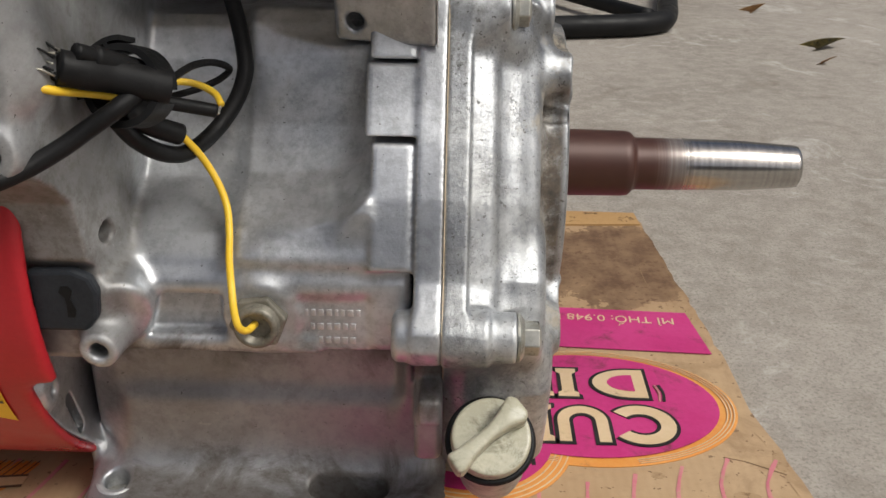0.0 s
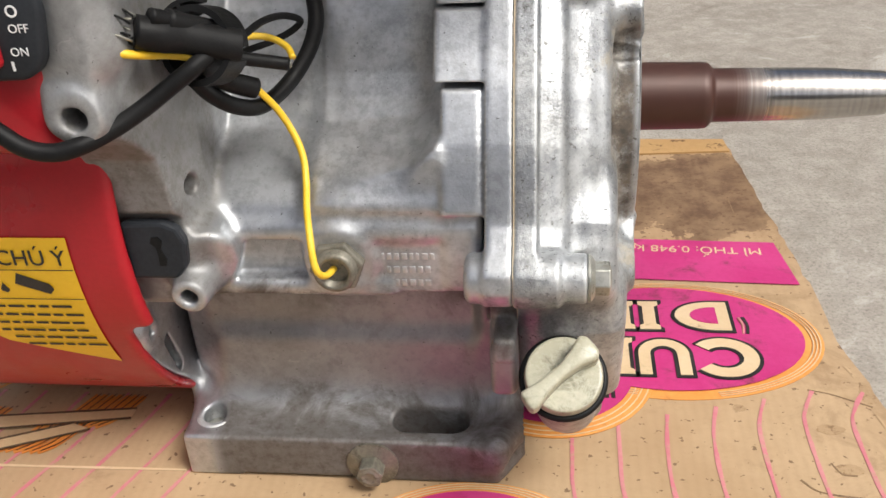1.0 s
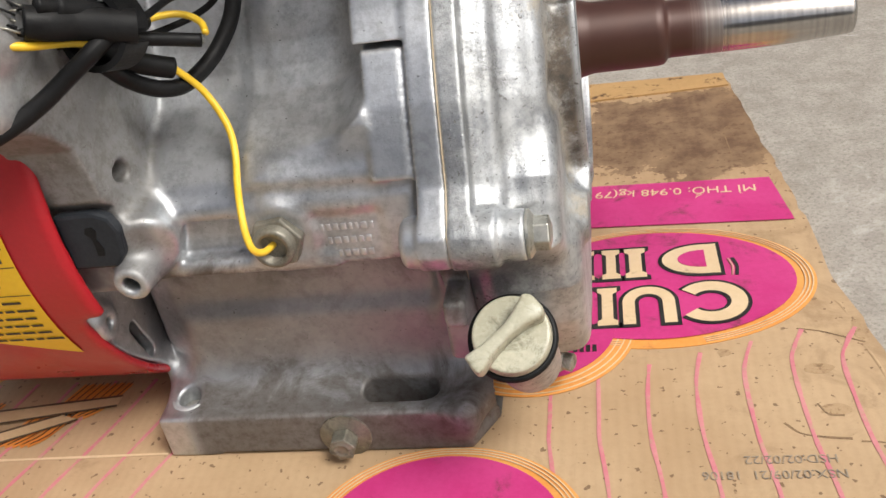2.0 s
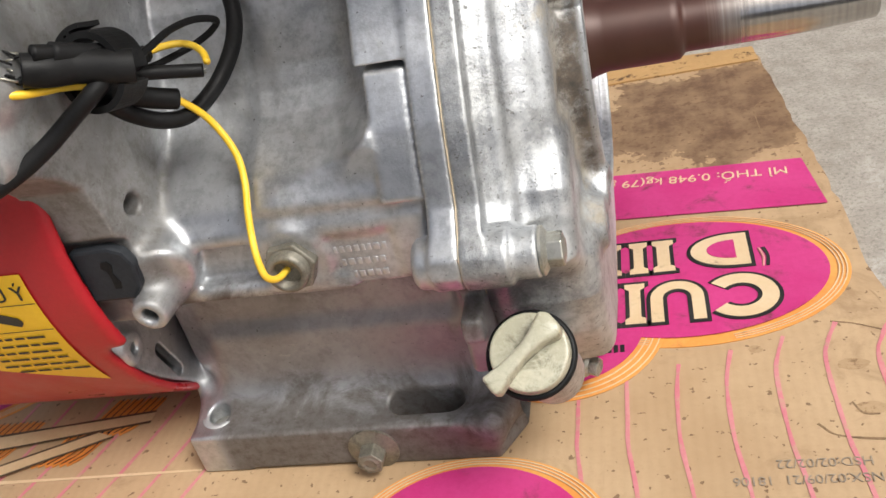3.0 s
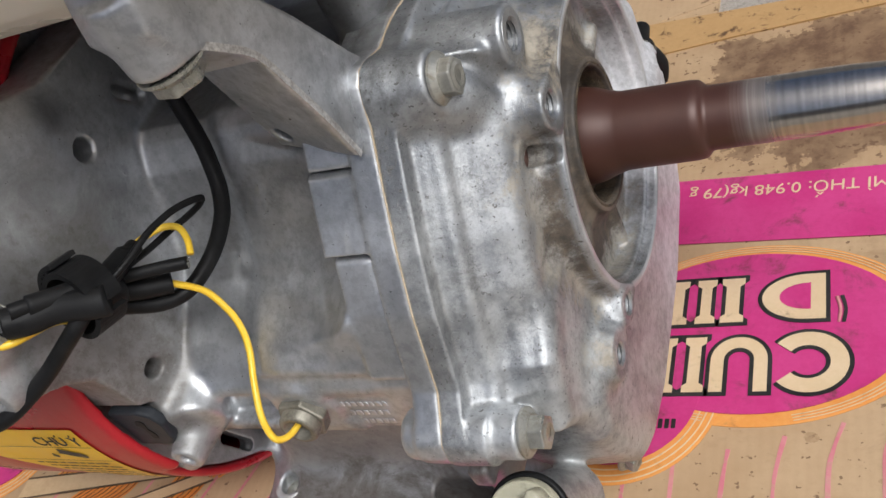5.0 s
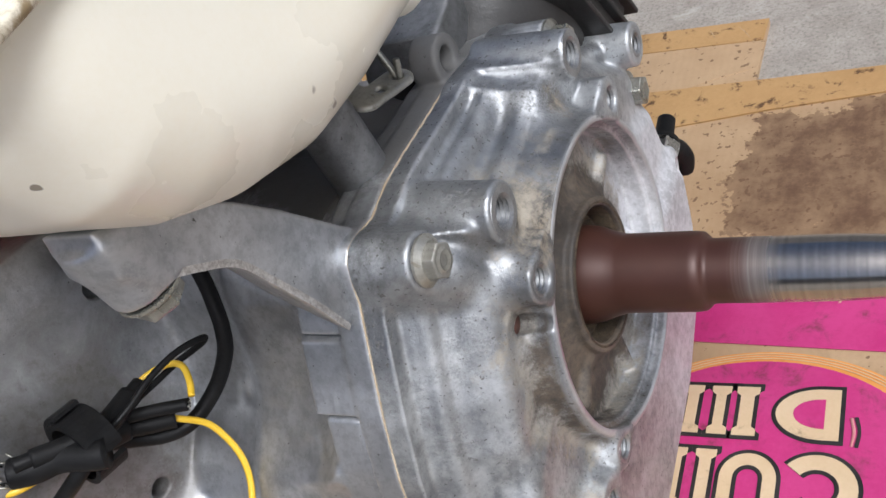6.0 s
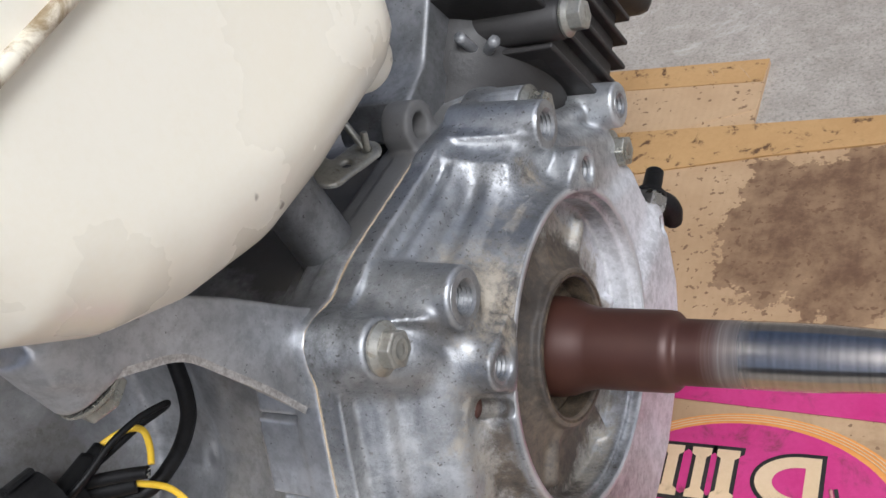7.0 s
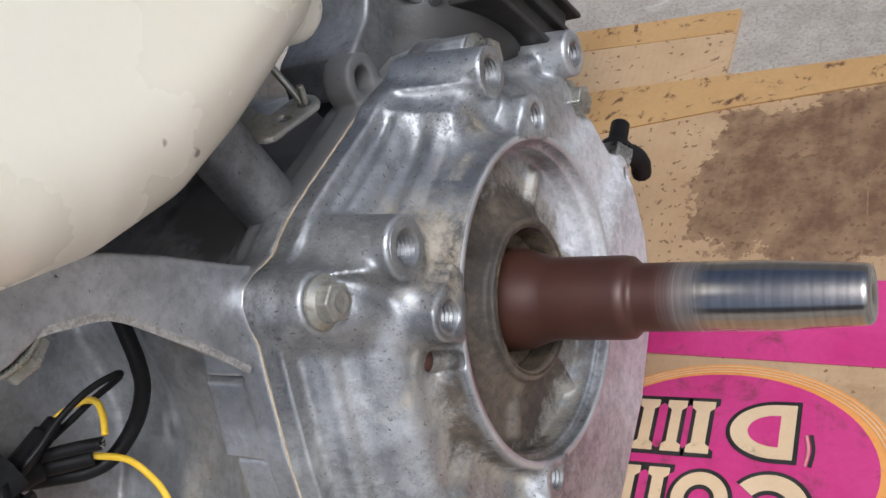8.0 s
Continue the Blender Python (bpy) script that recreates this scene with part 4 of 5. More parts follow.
def hex_bolt(parent, at, axis, size=0.0065, flange=0.0095, height=0.0068, turn=0.0, material=None):
    """A flanged hexagon bolt whose flange sits at the point and which faces along the axis."""
    m = Matrix.Translation(at) @ frame_of(axis)
    head = prism(hexagon(size, turn), m @ Matrix.Translation((0, 0, 0.0012)), height, 0.0006)
    washer = lathe([(0, 0), (0, flange), (0.0010, flange), (0.0026, size * 1.02), (0.0026, 0)], at, axis, 32)
    dish = lathe([(height + 0.0014, size * 0.30), (height + 0.0018, size * 0.52), (height + 0.0013, size * 0.72)], at, axis, 24)
    return part("flange_bolt", joined(head, washer, dish), material or ZINC, parent, smooth=False)


def thread(parent, at, axis, r, face=1.3, depth=0.012):
    """The grooved wall of a tapped hole and its bright face."""
    prof, z, k = [(-0.0004, r * face + 0.0003), (0.0002, r * face), (0.0003, r * 1.12)], 0.0006, 0
    while z < depth:
        prof.append((-z, r * (1.06 if k % 2 else 0.90)))
        z += 0.0008
        k += 1
    prof.append((-z, 0))
    return part("tapped_hole", lathe(prof, at, axis, 28), TAPPED, parent, "tapped hole", smooth=False)


hex_bolt(engine, (-0.052, 0.3290, 0.0105), (0, -1, 0), 0.0062, 0.0114, 0.0082, 10, DULL)
fitting = part("sensor_fitting", prism(hexagon(0.0108, 8), Matrix.Translation((-0.055, 0.3290, 0.1130)) @ frame_of((0, -1, 0.05)), 0.0068, 0.0008), DULL, engine, "hexagonal plated fitting", smooth=False)
part("tip", lathe([(0, 0.0085), (0.0095, 0.0082), (0.0105, 0.0074), (0.0105, 0.0056), (0.004, 0.0054), (0.004, 0)], (-0.055, 0.3285, 0.1130), (0, -1, 0.05), 32), DULL, fitting)

# side cover
cover = Casting((0.0115, 0.29, 0.0), (0.0625, 0.585, 0.236), 0.0009)
cover.join(cover.slab(OUTLINE, 0.0122, 0.0205, 0.0003))
cover.join(cover.slab(OUTLINE, 0.015, 0.0475, 0.004, grow=-0.0045, draft=0.56), 0.0012)
cover.join(cover.slab(OUTLINE, 0.015, 0.0310, 0.004, grow=-0.0050, draft=0.30), 0.0012)
cover.join(cover.slab(LOWER, 0.015, 0.0500, 0.006, draft=0.12), 0.005)
cover.join(cover.slab(FLANK, 0.015, 0.0545, 0.006, draft=0.08), 0.010)
# ring round the shaft
cover.join(cover.rod((0.02, AY, AZ), (0.0595, AY, AZ), 0.0720, 0.0618, 0.0004), 0.003)
# flutes on the upper slope and fainter waves down the front, both along the joint
def rise(v, a, b):
    u = np.clip((v - a) / (b - a), 0, 1)
    return u * u * (3 - 2 * u)


upper = rise(cover.z, 0.192, 0.202) * rise(cover.y, 0.404, 0.418) * (1 - rise(cover.y, 0.455, 0.490))
front = rise(cover.z, 0.100, 0.125) * (1 - rise(cover.z, 0.185, 0.205)) * (1 - rise(cover.y, 0.385, 0.405))
flute = np.cos(2 * math.pi * (cover.x - 0.0270) / 0.0130) * rise(cover.x, 0.0200, 0.0240) * (1 - rise(cover.x, 0.0420, 0.0460))
wave = np.cos(2 * math.pi * (cover.x - 0.0300) / 0.0092) * rise(cover.x, 0.0220, 0.0260) * (1 - rise(cover.x, 0.0440, 0.0490))
cover.f = (cover.f - 0.0017 * flute * upper - 0.0003 * wave * front).astype(np.float32)
# lugs for the outer bolts
cover.join(cover.slab([(0.3840, 0.2235), (0.4120, 0.2205), (0.4240, 0.2080), (0.4340, 0.2000), (0.4240, 0.1877), (0.4060, 0.1880), (0.3960, 0.1860), (0.3870, 0.2030)], 0.015, 0.0470, 0.003, draft=0.20), 0.002)
cover.join(cover.slab([(0.4740, 0.2160), (0.5000, 0.2095), (0.5000, 0.1960), (0.4920, 0.1860), (0.4780, 0.1880)], 0.015, 0.0490, 0.003, draft=0.16), 0.002)
cover.join(cover.slab([(0.4640, 0.2145), (0.4955, 0.2070), (0.4930, 0.1860), (0.4700, 0.1840), (0.4440, 0.1945)], 0.015, 0.0465, 0.003, draft=0.16), 0.012)
cover.join(cover.slab([(0.4877, 0.1915), (0.4975, 0.1810), (0.4948, 0.1660), (0.4700, 0.1870)], 0.030, 0.0594, 0.0008), 0.0015)
cover.join(cover.pill((0.039, 0.403, 0.206), (0.0465, 0.397, 0.188), 0.0100), 0.003)
cover.join(cover.pill((0.036, 0.405, 0.204), (0.041, 0.418, 0.190), 0.0110), 0.005)
cover.join(cover.pill((0.022, 0.3810, 0.2110), (0.032, 0.388, 0.2030), 0.0125), 0.004)
for y, z, x, r in ((0.405, 0.210, 0.0520, 0.0104), (0.488, 0.206, 0.0530, 0.0094), (0.549, 0.161, 0.0520, 0.0098), (0.541, 0.091, 0.0510, 0.0105)):
    cover.join(cover.rod((0.015, y, z), (x, y, z), r + 0.002, r, 0.0006), 0.0025)
cover.join(cover.pill((0.040, 0.488, 0.206), (0.046, 0.486, 0.180), 0.0050), 0.002)
cover.join(cover.pill((0.034, 0.505, 0.185), (0.034, 0.548, 0.160), 0.006), 0.002)
cover.join(cover.pill((0.040, 0.405, 0.208), (0.046, 0.408, 0.190), 0.0070), 0.003)
# ears on the ring
for y, z in ((0.3945, 0.1885), (0.4885, 0.1818), (0.3875, 0.0935)):
    cover.join(cover.rod((0.03, y, z), (0.0595, y, z), 0.0095, 0.0082, 0.0005), 0.006)
cover.join(cover.block((0.0400, 0.3905, 0.1790), (0.0594, 0.410, 0.1960), 0.0008), 0.0020)
cover.join(cover.rod((0.03, 0.3665, 0.0900), (0.0585, 0.3665, 0.0900), 0.0098, None, 0.0008), 0.006)
# heads for the joint bolts
cover.join(cover.rod((0.0125, 0.3805, 0.2160), (0.0345, 0.3805, 0.2160), 0.0100, None, 0.0015), 0.003)
cover.join(cover.rod((0.0125, 0.3182, 0.1120), (0.0284, 0.3182, 0.1120), 0.0106, None, 0.0008), 0.002)
cover.join(cover.rod((0.0125, 0.3190, 0.1120), (0.0385, 0.3190, 0.1120), 0.0092, None, 0.0008), 0.003)
cover.join(cover.rod((0.0125, 0.5415, 0.1405), (0.0430, 0.5415, 0.1405), 0.0100, None, 0.001), 0.003)
cover.join(cover.rod((0.0125, 0.506, 0.1990), (0.0370, 0.506, 0.1990), 0.0098, None, 0.001), 0.003)
# oil neck, tongue at the small hole
cover.join(cover.rod((0.0302, 0.3075, 0.0745), (0.0315, 0.3330, 0.0430), 0.0142, 0.0125), 0.006)
cover.join(cover.rod((0.03, 0.3865, 0.1750), (0.0480, 0.3850, 0.1735), 0.0095, None, 0.001), 0.0018)
cover.join(cover.pill((0.0445, 0.3820, 0.1660), (0.0400, 0.3720, 0.1460), 0.0050, 0.0040), 0.004)
cover.cut(cover.rod((0.0460, AY, AZ), (0.08, AY, AZ), 0.0568, None, 0.0004), 0.0030)
cover.cut(cover.rod((0.0555, AY, AZ), (0.08, AY, AZ), 0.0590, None, 0.0002), 0.0004)
# floor of the ring: ribs and the hub
for a, long in ((100, 0.052), (62, 0.052), (20, 0.05), (-32, 0.05), (-95, 0.054), (-150, 0.05)):
    cover.join(cover.pill((0.0465, AY + 0.03 * math.cos(radians(a)), AZ + 0.03 * math.sin(radians(a))),
                          (0.0472, AY + long * math.cos(radians(a)), AZ + long * math.sin(radians(a))), 0.0030), 0.0025)
cover.join(cover.rod((0.0440, AY, AZ), (0.0505, AY, AZ), 0.0400, 0.0315, 0.001), 0.005)
cover.join(cover.rod((0.03, AY, AZ), (0.0540, AY, AZ), 0.0318, 0.0306, 0.0008), 0.001)
cover.cut(cover.rod((0.04, AY, AZ), (0.08, AY, AZ), 0.0268, None, 0.0002))
for y, z, r in ((0.405, 0.210, 0.0056), (0.488, 0.206, 0.0056), (0.549, 0.161, 0.0044), (0.541, 0.091, 0.0044), (0.3945, 0.1885, 0.0044), (0.4885, 0.1818, 0.0044), (0.3875, 0.0935, 0.0044), (0.3665, 0.0900, 0.0044)):
    cover.cut(cover.rod((0.034, y, z), (0.08, y, z), r * 1.10))
cover.cut(cover.rod((0.0400, 0.3868, 0.1743), (0.060, 0.3868, 0.1743), 0.0036), 0.0004)
cover.cut(cover.block((0.0, 0.2, -0.1), (0.1, 0.7, 0.0012), 0.0))
side_cover = part_mesh("side_cover", cover.mesh("side_cover"), CAST_COVER, engine, "pitted grey cast aluminium side cover")
for y, z, x, r in ((0.405, 0.210, 0.0520, 0.0056), (0.488, 0.206, 0.0530, 0.0056), (0.549, 0.161, 0.0520, 0.0044), (0.541, 0.091, 0.0510, 0.0044),
                   (0.3945, 0.1885, 0.0595, 0.0044), (0.4885, 0.1818, 0.0595, 0.0044), (0.3875, 0.0935, 0.0595, 0.0044), (0.3665, 0.0900, 0.0585, 0.0044)):
    thread(side_cover, (x, y, z), (1, 0, 0), r, 1.58 if r > 0.005 else 1.35)
part("hole_floor", lathe([(0, 0), (0, 0.0038), (-0.001, 0.0038)], (0.0466, 0.3868, 0.1743), (1, 0, 0), 20), RUST, side_cover, "rusty floor of a small hole")
part("ring_face", lathe([(-0.0005, 0.0591), (0.0003, 0.0593), (0.0003, 0.0612), (0, 0.0616)], (0.0595, AY, AZ), (1, 0, 0), 96), MACHINED, side_cover, "bright machined ring face")
part("gasket", prism([(0.45 + (y - 0.45) * 1.0016, 0.12 + (z - 0.12) * 1.0016) for y, z in OUTLINE], Matrix(((0, 0, 1, 0.01185), (1, 0, 0, 0), (0, 1, 0, 0), (0, 0, 0, 1))), 0.0004), GASKET, engine, "tan paper gasket", smooth=False)
hex_bolt(engine, (0.0348, 0.3805, 0.2160), (1, 0, 0), 0.0064, 0.0086, 0.0054, 12)
hex_bolt(engine, (0.0386, 0.3192, 0.1120), (1, 0, 0), 0.0064, 0.0088, 0.0068, 0)
hex_bolt(engine, (0.0432, 0.5415, 0.1405), (1, 0, 0), 0.0070, 0.0098, 0.0070, 20)
hex_bolt(engine, (0.0372, 0.506, 0.1990), (1, 0, 0), 0.0070, 0.0098, 0.0070, 5)
hex_bolt(engine, (0.0400, 0.3640, 0.0185), (1, -0.35, -0.1), 0.0045, 0.0058, 0.0055, 5)

# shaft and its oil seal
part("oil_seal", lathe([(0.040, 0.0262), (0.0440, 0.0260), (0.0445, 0.0240), (0.0420, 0.0225), (0.0435, 0.0205), (0.041, 0.0196)], (0, AY, AZ), (1, 0, 0), 64), OIL_DIRT, engine, "grimy oil seal")
part("hub_grime", lathe([(0.0440, 0.0262), (0.0500, 0.0264), (0.0530, 0.0270), (0.0543, 0.0279), (0.0542, 0.0286), (0.0536, 0.0289)], (0, AY, AZ), (1, 0, 0), 64), OIL_DIRT, engine, "oily sand caked on the hub")
part("crankshaft", lathe([(0.03, 0), (0.03, 0.0196), (0.0490, 0.0194), (0.0540, 0.0184), (0.0590, 0.0165), (0.0625, 0.0156), (0.0640, 0.0153), (0.0905, 0.0150), (0.0935, 0.0146), (0.0950, 0.0132), (0.0955, 0.0123),
                          (0.0970, 0.0120), (0.120, 0.0118), (0.132, 0.0117), (0.1405, 0.0115), (0.146, 0.0113), (0.1685, 0.0097), (0.1700, 0.0094), (0.1708, 0.0084), (0.1708, 0.0040), (0.166, 0)],
                         (0, AY, AZ), (1, 0, 0), 96), SHAFT, engine, "brown rusted and bare steel tapered shaft")

# oil cap with a twist bar, set in the neck
cap_axis = Vector((0.02, -0.62, 0.78)).normalized()
cap_at = Vector((0.0301, 0.3050, 0.0779))
m = frame_of(cap_axis)
cap = Casting((-0.024, -0.024, -0.002), (0.024, 0.024, 0.013), 0.0006)
cap.join(cap.rod((0, 0, 0), (0, 0, 0.0055), 0.0146, 0.0140, 0.0008))
u = Vector((math.cos(radians(43)), math.sin(radians(43)), 0))
me = cap.mesh("oil_cap")
# the twist bar lies across the face from low to high as the cap stands
cap_m = Matrix.Translation(cap_at) @ Matrix(((1, 0, cap_axis.x, 0), (0, cap_axis.z, cap_axis.y, 0), (0, -cap_axis.y, cap_axis.z, 0), (0, 0, 0, 1)))
me.transform(cap_m)
oil_cap = part_mesh("oil_cap", me, CAP, engine, "dirty ivory plastic oil filler cap")
bar = [(-0.0190, -0.0030), (-0.0178, 0.0040), (-0.0100, 0.0026), (0.0, 0.0022), (0.0060, 0.0034), (0.0122, 0.0056), (0.0142, 0.0030), (0.0138, -0.0034), (0.0112, -0.0056), (0.0050, -0.0030), (-0.0020, -0.0022), (-0.0100, -0.0028), (-0.0172, -0.0044)]
turn = math.degrees(math.atan2(u.y, u.x))
part("twist_bar", prism(bar, cap_m @ pose(0, 0, 0.0048, 0, 0, turn), 0.0092, 0.0012), CAP, oil_cap)
prof = [(-0.001 + 0.0016 * math.sin(a), 0.0150 + 0.0014 * math.cos(a)) for a in (2 * math.pi * k / 10 for k in range(11))]
part("seal_ring", lathe(prof, cap_at, cap_axis, 48), RUBBER, oil_cap, "black rubber ring")

# fuel tank on its bracket
tank = Casting((-0.290, 0.285, 0.257), (0.060, 0.480, 0.452), 0.0025)
TANK = [(0.300, 0.440), (0.300, 0.352), (0.303, 0.333), (0.311, 0.312), (0.327, 0.2945), (0.346, 0.282), (0.373, 0.2715), (0.400, 0.268), (0.446, 0.2665), (0.460, 0.273), (0.467, 0.290), (0.468, 0.440)]
tank.join(tank.slab(TANK, -0.275, 0.0490, 0.030))
tank.join(tank.pill((-0.005, 0.4560, 0.2690), (0.0210, 0.4540, 0.2700), 0.0115), 0.006)
fuel_tank = part_mesh("fuel_tank", tank.mesh("fuel_tank"), CREAM, engine, "cream painted steel fuel tank with chips")
seam = Casting((-0.290, 0.275, 0.345), (0.070, 0.485, 0.366), 0.0015)
seam.join(seam.block((-0.279, 0.2965, 0.3545), (0.0525, 0.4715, 0.3580), 0.0016))
part_mesh("seam", seam.mesh("seam"), SEAM, fuel_tank, "grimy rolled seam")

bracket = Casting((-0.036, 0.300, 0.195), (0.0127, 0.400, 0.310), 0.0012)
BRACKET_EDGE = [(0.3610, 0.2060), (0.3570, 0.2230), (0.3510, 0.2420), (0.3455, 0.2570), (0.3360, 0.2670), (0.3260, 0.2755)]
BRACKET = [(q.x, q.y) for q in spline([(y, z, 0) for y, z in BRACKET_EDGE], 5)] + [(0.3185, 0.2860), (0.3215, 0.2990), (0.3450, 0.2860), (0.3600, 0.2680), (0.3700, 0.2540),
           (0.3850, 0.2300), (0.392, 0.2200), (0.375, 0.205)]
bracket.join(bracket.slab(BRACKET, -0.0300, 0.0080, 0.0006))
bracket.join(bracket.rod((-0.001, 0.3270, 0.2730), (-0.001, 0.3270, 0.2950), 0.0098, 0.0108), 0.003)
bracket.cut(bracket.block((-0.06, 0.28, 0.2600), (-0.0125, 0.3600, 0.33), 0.002), 0.003)
back = np.maximum(0.9 * (bracket.y - 0.345 - 0.28 * (0.262 - bracket.z) - 0.37 * (0.008 - bracket.x)), bracket.z - 0.2560)
bracket.cut(back, 0.0008)
bracket.cut(bracket.rod((-0.0223, 0.34, 0.2127), (-0.0223, 0.39, 0.2127), 0.0034))
tank_bracket = part_mesh("tank_bracket", bracket.mesh("tank_bracket"), CAST, engine, "grey cast tank bracket with a sawn edge")
edge = [(q.x, q.y) for q in spline([(y, z, 0) for y, z in BRACKET_EDGE], 5)]
inner = []
for i, q in enumerate(edge):
    d = (Vector(edge[min(i + 1, len(edge) - 1)]) - Vector(edge[max(i - 1, 0)])).normalized()
    inner.append((q[0] + d.y * 0.0022, q[1] - d.x * 0.0022))
part("sawn_edge", prism(edge + inner[::-1], Matrix(((0, 0, 1, 0.0078), (1, 0, 0, 0), (0, 1, 0, 0), (0, 0, 0, 1))), 0.0004), SAWN, tank_bracket, "bright sawn edge", smooth=False)
hex_bolt(tank_bracket, (-0.001, 0.3270, 0.2726), (0, 0, -1), 0.0078, 0.0096, 0.0052, 10)

# cylinder: each cooling fin, the neck, the head
LEAN_A = radians(25)
cyl = Matrix.Translation((0, AY, AZ)) @ pose(0, 0, 0, -90 + 25, 0, 0)


def slanted(x0, x1, b0, b1, s0, s1, bevel=0.003):
    """A block on the cylinder's own axes: across, up and along it."""
    return prism([(x0, -b1), (x1, -b1), (x1, -b0), (x0, -b0)], cyl @ Matrix.Translation((0, 0, s0)), s1 - s0, bevel)


part("cylinder_neck", lathe([(0.06, 0.040), (0.100, 0.042), (0.104, 0.046), (0.200, 0.046)], (-0.012, AY, AZ), (0, math.cos(LEAN_A), math.sin(LEAN_A)), 64), BLACK_CAST, engine)
part("neck_flange", lathe([(0.060, 0.050), (0.1085, 0.0485), (0.1105, 0.0465), (0.1105, 0)], (-0.015, AY + 0.0085, AZ - 0.0181), (0, math.cos(LEAN_A), math.sin(LEAN_A)), 64), DARK_CAST, engine)
for k in range(6):
    part("cooling_fin", slanted(-0.065, 0.0450, -0.0435, 0.058 if k else 0.030, 0.112 + 0.0122 * k, 0.1145 + 0.0122 * k, 0.0009), BLACK_CAST, engine, smooth=False)
part("cylinder_barrel", slanted(-0.055, 0.0405, -0.0405, 0.026, 0.112, 0.188, 0.004), BLACK_CAST, engine)
part("cylinder_head", slanted(-0.080, 0.040, -0.088, 0.062, 0.186, 0.262, 0.008), BLACK_CAST, engine, "black painted cylinder head")
part("tie_bar", lathe([(-0.03, 0.0085), (0.048, 0.0085), (0.050, 0.0070), (0.050, 0)], (0, 0.538, 0.2165), (1, 0, 0), 24), BLACK_CAST, engine)
hex_bolt(engine, (0.050, 0.538, 0.2165), (1, 0, 0), 0.0062, 0.0080, 0.0070, 15)
stay = Casting((-0.038, 0.465, 0.195), (0.010, 0.615, 0.300), 0.0013)
STAY = [(0.478, 0.212), (0.486, 0.2265), (0.505, 0.2290), (0.524, 0.2410), (0.560, 0.2680), (0.582, 0.2880), (0.602, 0.2740), (0.566, 0.2460), (0.546, 0.2260), (0.539, 0.2160), (0.517, 0.2115), (0.513, 0.203)]
stay.join(stay.slab(STAY, -0.0330, 0.0040, 0.0015), 0.002)
part_mesh("stay", stay.mesh("stay"), DARK_CAST, engine, "grey cast upright stay")
for a, b in (((0.0003, 0.5275, 0.2131), (0.0065, 0.5319, 0.2036)), ((0.0065, 0.5319, 0.2036), (0.0255, 0.5237, 0.2213)), ((0.0134, 0.5282, 0.2116), (0.0130, 0.5207, 0.2275))):
    part("web", tube([Vector(q) - Vector((0, 0.0004, 0.0002)) for q in (a, (Vector(a) + Vector(b)) / 2, b)], 0.0024, 8, 4), DARK_CAST, engine)

# governor tube, lever and rod under the tank
part("governor_tube", lathe([(0, 0.0135), (0.006, 0.0108), (0.070, 0.0105)], (-0.004, 0.418, 0.212), (0, 0, 1), 32), DARK_CAST, engine)
lever = Casting((-0.009, -0.010, -0.003), (0.030, 0.050, 0.003), 0.0007)
lever.join(lever.pill((0, 0, 0), (0.0170, 0.0008, 0), 0.0056))
lever.join(lever.pill((0.0170, 0.0008, 0), (0.0120, 0.040, 0), 0.0056), 0.001)
lever.f = np.maximum(lever.f, np.abs(lever.z) - 0.0011).astype(np.float32)
lever.cut(lever.rod((0, 0, -0.01), (0, 0, 0.01), 0.0022))
lever.cut(lever.rod((0.0100, 0, -0.01), (0.0100, 0, 0.01), 0.0018))
me = lever.mesh("governor_lever")
along = Vector((-0.0038, -0.0197, 0.0052)).normalized()
upward = (Vector((0.25, -0.1, 1)) - along * Vector((0.25, -0.1, 1)).dot(along)).normalized()
aside = upward.cross(along)
aside = aside if aside.x < 0 else -aside
me.transform(Matrix.Translation((0.0101, 0.4453, 0.2385)) @ Matrix(((along.x, aside.x, upward.x, 0), (along.y, aside.y, upward.y, 0), (along.z, aside.z, upward.z, 0), (0, 0, 0, 1))))
part_mesh("governor_lever", me, ZINC, engine, "zinc plated lever with two holes")
part("link_rod", tube([(0.0120, 0.4475, 0.2450), (0.0112, 0.4462, 0.2405), (0.0101, 0.4453, 0.2365), (0.0085, 0.4470, 0.2400), (0.0040, 0.4500, 0.2500), (-0.002, 0.4540, 0.263)], 0.0013, 8, 8), ZINC, engine, "thin bent wire rod")
# unseen carburettor stand-in, added black to keep the space below the tank dark
part("carburettor_stand_in", joined(box((-0.120, 0.452, 0.222), (-0.040, 0.500, 0.300), 0.008), lathe([(0, 0.018), (0.03, 0.018), (0.03, 0)], (-0.06, 0.47, 0.245), (0.6, -0.5, 0.3), 32)), BLACK_CAST, engine)

# sensor with a black cap at the far side
part("sensor_body", lathe([(-0.010, 0.0075), (0, 0.0095), (0.0055, 0.0095), (0.0060, 0.0062), (0.010, 0.0062)], (0.0370, 0.5650, 0.0785), (0, 0.98, 0.18), 6), STEEL, engine, smooth=False)
part("sensor_cap", joined(lathe([(0, 0.0085), (0.003, 0.0080), (0.0034, 0.0050), (0.016, 0.0047), (0.0168, 0.0040), (0.0168, 0)], (0.0370, 0.5715, 0.0790), (0, 0.98, 0.18), 24),
                          tube([(0.0375, 0.572, 0.078), (0.0410, 0.577, 0.070), (0.0425, 0.579, 0.062), (0.040, 0.580, 0.052)], 0.0052, 10)), RUBBER, engine, "black rubber sensor cap")

